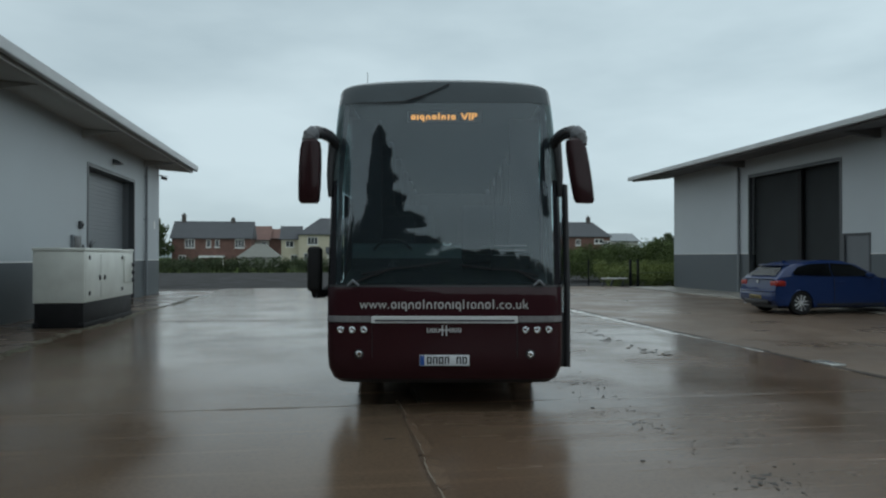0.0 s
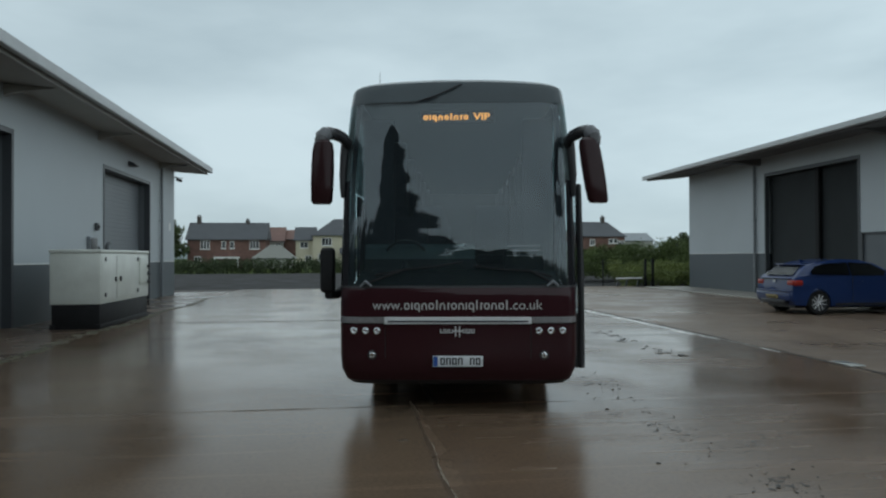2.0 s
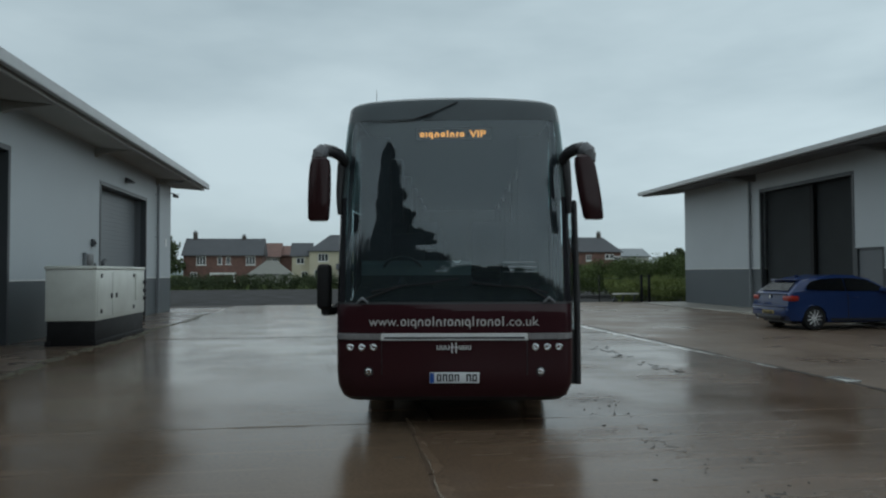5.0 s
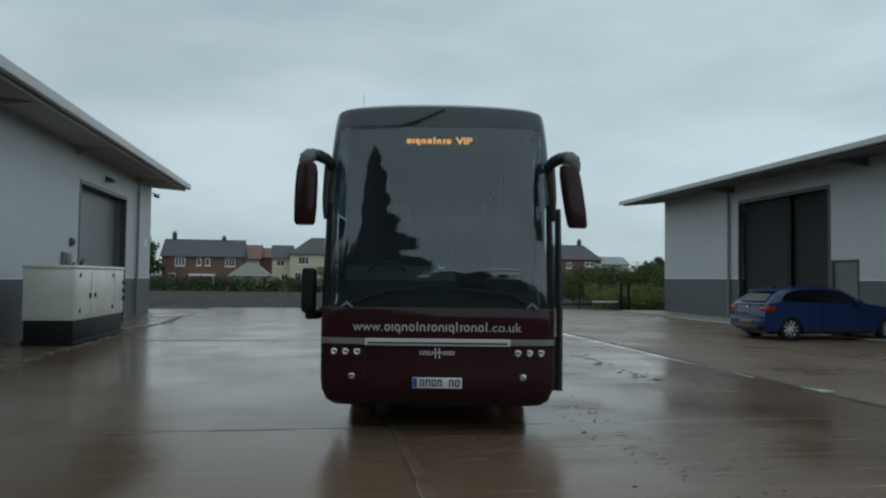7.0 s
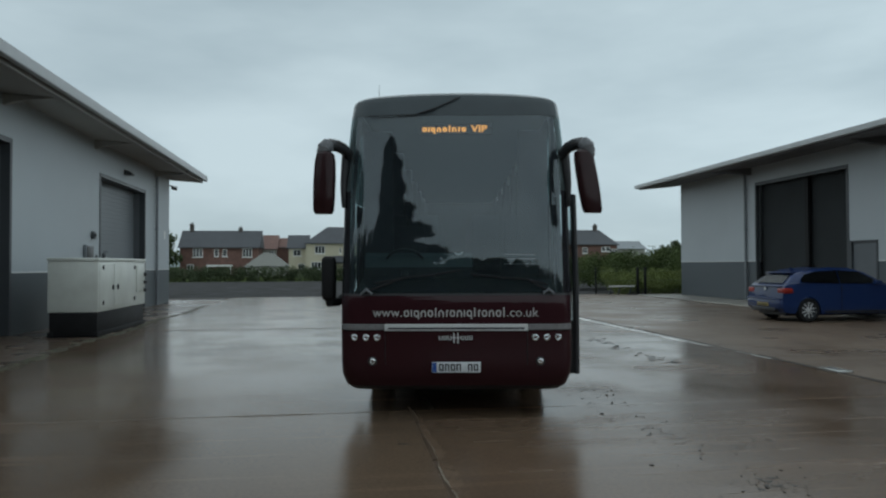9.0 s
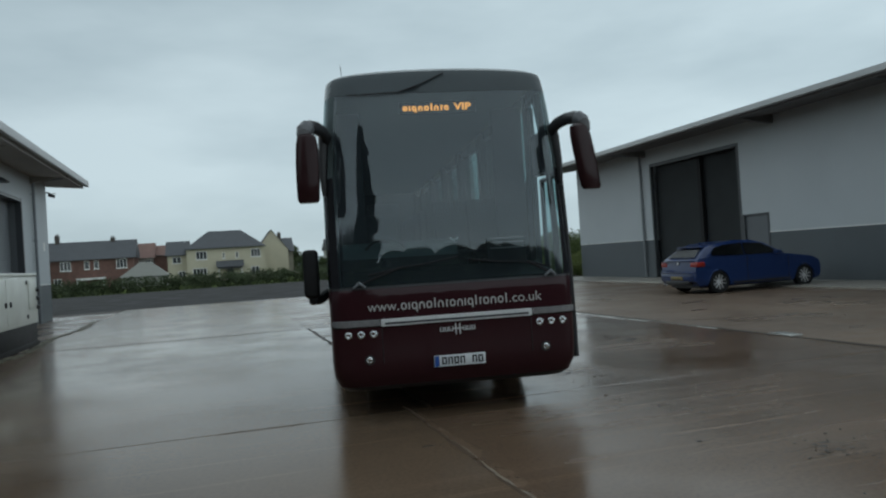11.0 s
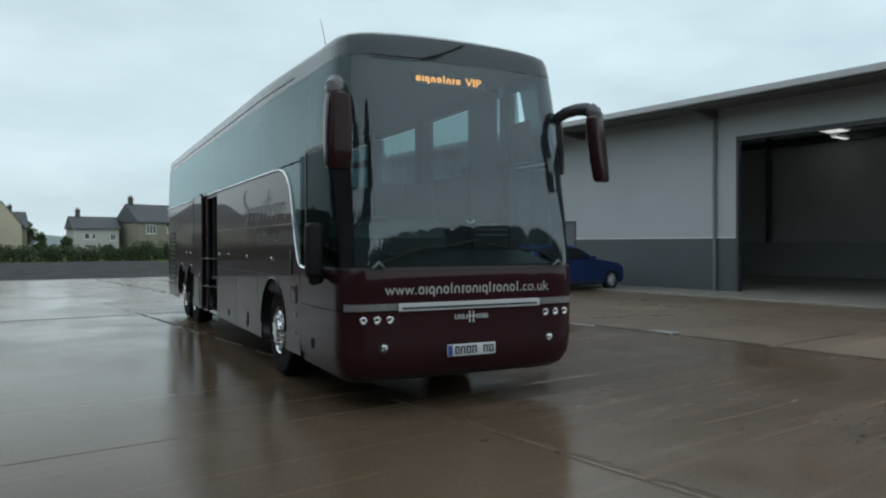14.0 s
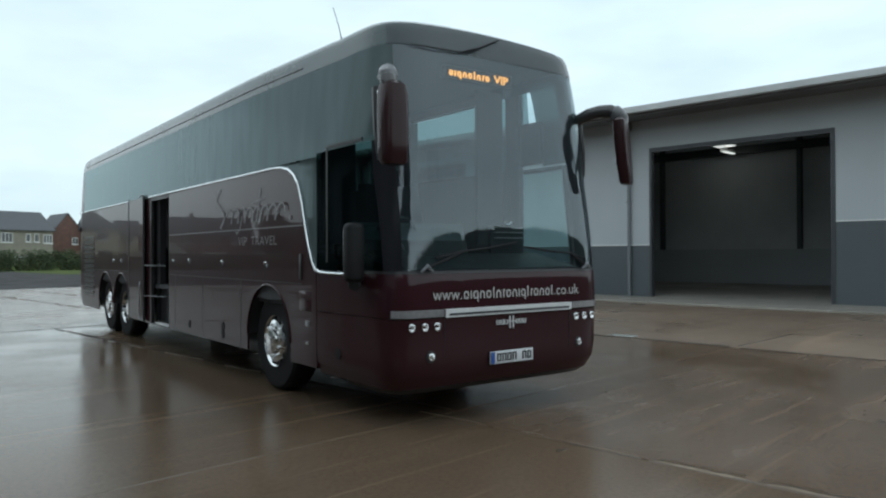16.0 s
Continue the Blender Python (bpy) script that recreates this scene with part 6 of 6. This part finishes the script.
def joint_seals():
    """Worn sealant strips along the slab joints and the drainage channel; some pale ones paint wet reflections."""
    pale = mat("pale_wet_sealant", (0.21, 0.185, 0.16), 0.18, var=0.45, scale=1.4, bscale=14, tint=(0.10, 0.08, 0.065))
    bright = mat("channel_sky_sheen", (0.50, 0.48, 0.45), 0.25, var=0.4, scale=0.9, bscale=14, tint=(0.12, 0.10, 0.08))
    dark = mat("dark_wet_sealant", (0.045, 0.035, 0.028), 0.6, var=0.4, scale=2.2, bscale=18, spec=0.15)
    worn = mat("worn_joint_edge", (0.120, 0.090, 0.066), 0.2, var=0.3, scale=3)
    silt = mat("brown_wet_silt", (0.088, 0.060, 0.042), 0.45, var=0.35, scale=4, bscale=22, spec=0.12)
    crest = wet_concrete("screed_crest", (0.156, 0.105, 0.071), (0.106, 0.071, 0.048), 0.15, 0.28, ior=1.235)
    lip_sheen = mat("sky_lit_lip_face", (0.30, 0.245, 0.185), 0.3, var=0.35, scale=3, bscale=25, tint=(0.13, 0.10, 0.072))
    bed = bpy.data.objects["pavement"]
    rng = random.Random(12)
    # a worn, wandering joint: spalled lip with painted sky sheen one side, dark silt the other
    def strip(line, material):
        """A ragged strip along the joint: rows of points across it."""
        bm = bmesh.new()
        rows = [[bm.verts.new(p) for p in row] for row in line]
        for p, q in zip(rows, rows[1:]):
            for k in range(len(p) - 1):
                bm.faces.new((p[k], p[k + 1], q[k + 1], q[k]))
        part("joint_seal", bm, material).parent = bed
    v = -6.4
    while v < 0.2:
        gut, face, top = [], [], []
        n = rng.randint(8, 22)
        for k in range(n + 1):
            q = v + 0.07 * k
            e = min(1.0, 4 * k / n, 4 * (n - k) / n)
            near = 1.0 if q < -0.9 else 0.45
            o = NEAR_JOINT + 0.012 + 0.014 * math.sin(q * 4.3 + 1) + rng.uniform(-0.006, 0.006)
            h = 0.016 * e * interp(q, ((-6.4, 0.35), (-3.2, 0.5), (-2.5, 1.0), (-1.6, 1.0), (-1.1, 0.2), (0.3, 0.1))) * rng.uniform(0.7, 1.15)
            gut.append([(NEAR_JOINT - 0.012 - 0.030 * near * rng.uniform(0.3, 1.2), q, -0.002), (NEAR_JOINT - 0.008, q, 0.0026), (max(o, NEAR_JOINT + 0.008), q, 0.0022)])
            face.append([(o - 0.006, q, -0.002), (o + 0.006, q, h)])
            top.append([(o + 0.006, q, h), (o + 0.035, q, 0.8 * h), (o + 0.13 + rng.uniform(-0.03, 0.03), q, -0.002)])
        strip(gut, silt)
        strip(face, lip_sheen)
        strip(top, crest)
        v += 0.07 * n + rng.uniform(-0.05, 0.08)
    chip = [(-0.66 + 0.07 * math.cos(t) * rng.uniform(0.7, 1.1), -1.02 + 0.03 * math.sin(t) * rng.uniform(0.7, 1.1)) for t in np.linspace(0, 6.283, 9)[:-1]]
    part("joint_chip", prism(chip, "z", -0.003, 0.005), worn, smooth=0).parent = bed
    u = -6.7
    while u < -0.35:
        u1 = min(u + rng.uniform(0.4, 1.2), -0.3)
        w, o = rng.uniform(0.006, 0.014), rng.uniform(-0.006, 0.006)
        part("joint_seal", prism([(0.5 + o - w, -0.004), (0.5 + o, rng.uniform(0.003, 0.007)), (0.5 + o + w, -0.004)], "x", u, u1), worn, smooth=0).parent = bed
        u = u1
    v = 0.6
    while v < 11.5:
        v1 = min(v + rng.uniform(0.3, 1.0), 11.6)
        o = rng.uniform(-0.015, 0.015)
        part("joint_seal", box(-0.22 + o, -0.22 + o + rng.uniform(0.04, 0.07), v, v1, -0.006, 0.0045), dark).parent = bed
        # pale slivers put the wet glints beside the joint into colour
        if v > 2.5 and rng.random() < 0.5:
            part("joint_seal", box(-0.23 + o - rng.uniform(0.012, 0.03), -0.23 + o, v, v1, -0.006, rng.uniform(0.005, 0.008)), bright if v > 6 else lip_sheen).parent = bed
        v = v1
    # the drainage channel: dark silt, then pale strips painting sky reflection towards the far end
    v = 0.6
    while v < 22.8:
        v1 = min(v + rng.uniform(0.4, 1.4), 22.9)
        o = rng.uniform(-0.02, 0.02)
        part("joint_seal", box(6.245 + o - (rng.uniform(0.02, 0.06) if v < 5.8 else 0), 6.245 + o + rng.uniform(0.05, 0.12), v, v1, -0.006, 0.0045), dark).parent = bed
        if v > 5.8 or (v > 3.2 and rng.random() < 0.6):
            w = rng.uniform(0.14, 0.24) if v > 5.8 else rng.uniform(0.03, 0.07)
            part("joint_seal", prism([(6.235 + o - w, 0.0), (6.235 + o - 0.6 * w, 0.007), (6.235 + o - 0.2 * w, 0.007), (6.235 + o, 0.0)], "y", v, v1), bright, smooth=0).parent = bed
        v = v1
    # screed ridges across the bay, coloured paler than the slab to paint their relief shading
    def ridge(u0, u1, v, wide, high, material):
        """A low ridge that thins out and sinks at both ends, with a ragged crest."""
        n = max(6, int((u1 - u0) / 0.09))
        bm = bmesh.new()
        rows = []
        for i in range(n + 1):
            q = i / n
            fade = min(1.0, 5 * q, 5 * (1 - q)) ** 0.6
            w = wide * (0.35 + 0.65 * fade) * rng.uniform(0.6, 1.25)
            o = 0.010 * math.sin(7 * q + 3 * v) + rng.uniform(-0.008, 0.008)
            h = high * fade * rng.uniform(0.35, 1.2) - 0.0004 * (1 - fade) - (0.0006 if rng.random() < 0.12 else 0.0)
            rows.append([bm.verts.new((u0 + (u1 - u0) * q, v + o + d * w, z)) for d, z in ((-1, -0.003), (-0.3, h), (0.35, h * 0.9), (1, -0.003))])
        for r0, r1 in zip(rows, rows[1:]):
            for k in range(3):
                bm.faces.new((r0[k], r0[k + 1], r1[k + 1], r1[k]))
        part("screed_ridge", bm, material).parent = bed
    for k in range(1, 9):
        v = 0.5 - 0.555 * k
        strong = k in (2, 4, 5, 7)
        u = rng.uniform(0.5, 1.4)
        while u < 5.6:
            u1 = min(u + rng.uniform(1.6, 3.6), 6.1)
            ridge(u, u1, v, rng.uniform(0.04, 0.06) if strong else 0.03, rng.uniform(0.0022, 0.0034) if strong else 0.0014, crest)
            u = u1 + (rng.uniform(-0.1, 0.5) if strong else rng.uniform(0.8, 2.0))
    ridge(1.3, 4.3, 0.5, 0.045, 0.003, worn)
    # wet mud left by a pair of tyres across the far bays
    for u in (2.38, 4.50):
        bm = bmesh.new()
        v = 17.0
        while v < 31.0:
            v1 = v + rng.uniform(0.25, 1.3)
            w, o = rng.uniform(0.05, 0.16), rng.uniform(-0.07, 0.07)
            prism([(u + o - w, v + 0.1), (u + o - 0.6 * w, v), (u + o + 0.7 * w, v + 0.05), (u + o + w, v1 - 0.1), (u + o - 0.3 * w, v1)], "z", -0.004, 0.0045, bm=bm)
            v = v1 + (rng.uniform(0.0, 0.5) if rng.random() < 0.5 else -0.1)
        part("tyre_track", bm, silt, smooth=0).parent = bed
    for u, v0, v1, w, m in ((6.2, -10.6, 0.4, 0.045, dark),
                         (-6.75, -10, 22, 0.025, dark)):
        part("joint_seal", box(u - w, u + w, v0, v1, -0.006, 0.0045), m).parent = bpy.data.objects["pavement"]
    for v, u0, u1, w, m in ((11.75, -6.7, -0.4, 0.03, dark), (0.5, 6.4, 9.0, 0.02, pale), (11.75, -0.2, 6.1, 0.03, dark)):
        part("joint_seal", box(u0, u1, v - w, v + w, -0.006, 0.0045), m).parent = bpy.data.objects["pavement"]


def mud():
    rng = np.random.default_rng(31)
    bm = bmesh.new()
    def crumb(x, y, r, long, flat):
        m = Matrix.LocRotScale((x, y, r * flat * 0.4), Euler((0, 0, rng.uniform(0, 6))), (r * long, r, r * flat))
        bmesh.ops.create_icosphere(bm, subdivisions=1, radius=1.0, matrix=m)
    # (x, y, spread across, spread along, crumbs)
    for x, y, sx, sy, n in ((1.55, 2.4, 0.16, 0.5, 60), (1.85, 1.7, 0.22, 0.5, 80), (1.75, 0.9, 0.25, 0.35, 60), (1.95, -0.1, 0.22, 0.45, 90), (2.05, -0.8, 0.20, 0.30, 60), (2.0, -1.5, 0.35, 0.4, 40), (2.40, -2.35, 0.20, 0.18, 60),
                            (2.3, -3.0, 0.5, 0.5, 30), (3.2, 7.8, 0.16, 0.8, 50), (3.5, 5.2, 0.18, 0.8, 50), (2.4, 4.2, 0.5, 1.5, 40)):
        for k in range(int(n * 0.75)):
            crumb(x + rng.normal(0, sx), y + rng.normal(0, sy), abs(rng.normal(0, 0.0045)) + 0.002, rng.uniform(1, 2.0), 0.55)
    for x, y, n in ((2.05, -0.75, 9), (1.98, -0.45, 6), (2.40, -2.3, 12), (1.75, 1.8, 10), (1.6, 2.3, 8), (3.15, 7.9, 12), (3.25, 7.0, 10), (3.6, 4.7, 10), (3.5, 5.4, 8), (2.9, -0.9, 4), (2.6, -1.2, 5)):
        for k in range(n):
            far = y > 4
            crumb(x + rng.normal(0, 0.12 if far else 0.10), y + rng.normal(0, 0.32 if far else 0.09), rng.uniform(0.022, 0.05) if far else rng.uniform(0.007, 0.022), rng.uniform(1.2, 2.6), 0.16)
    tagged(part("mud_crumbs", bm, MUD), "crumbs of wet mud dropped beside the coach", "mud", kind="stuff")
    bm = bmesh.new()
    for k in range(420):
        v = rng.uniform(3.5, 24)
        p = YARD @ Vector((-6.72 + rng.normal(0, 0.07) - 0.10 * math.sin(v * 0.9), v, 0.003))
        r = rng.uniform(0.02, 0.07)
        m = Matrix.LocRotScale(p, Euler((0, 0, rng.uniform(1.2, 2.2))), (r * rng.uniform(1.5, 3.5), r, r * 0.12))
        bmesh.ops.create_icosphere(bm, subdivisions=1, radius=1.0, matrix=m)
    tagged(part("silt_line", bm, mat("mossy_silt", (0.075, 0.070, 0.042), 0.7, var=0.35, scale=5)), "line of mossy brown silt washed along the slab edge", "silt", kind="stuff")


cover()
mud()
yard_slabs()
joint_seals()
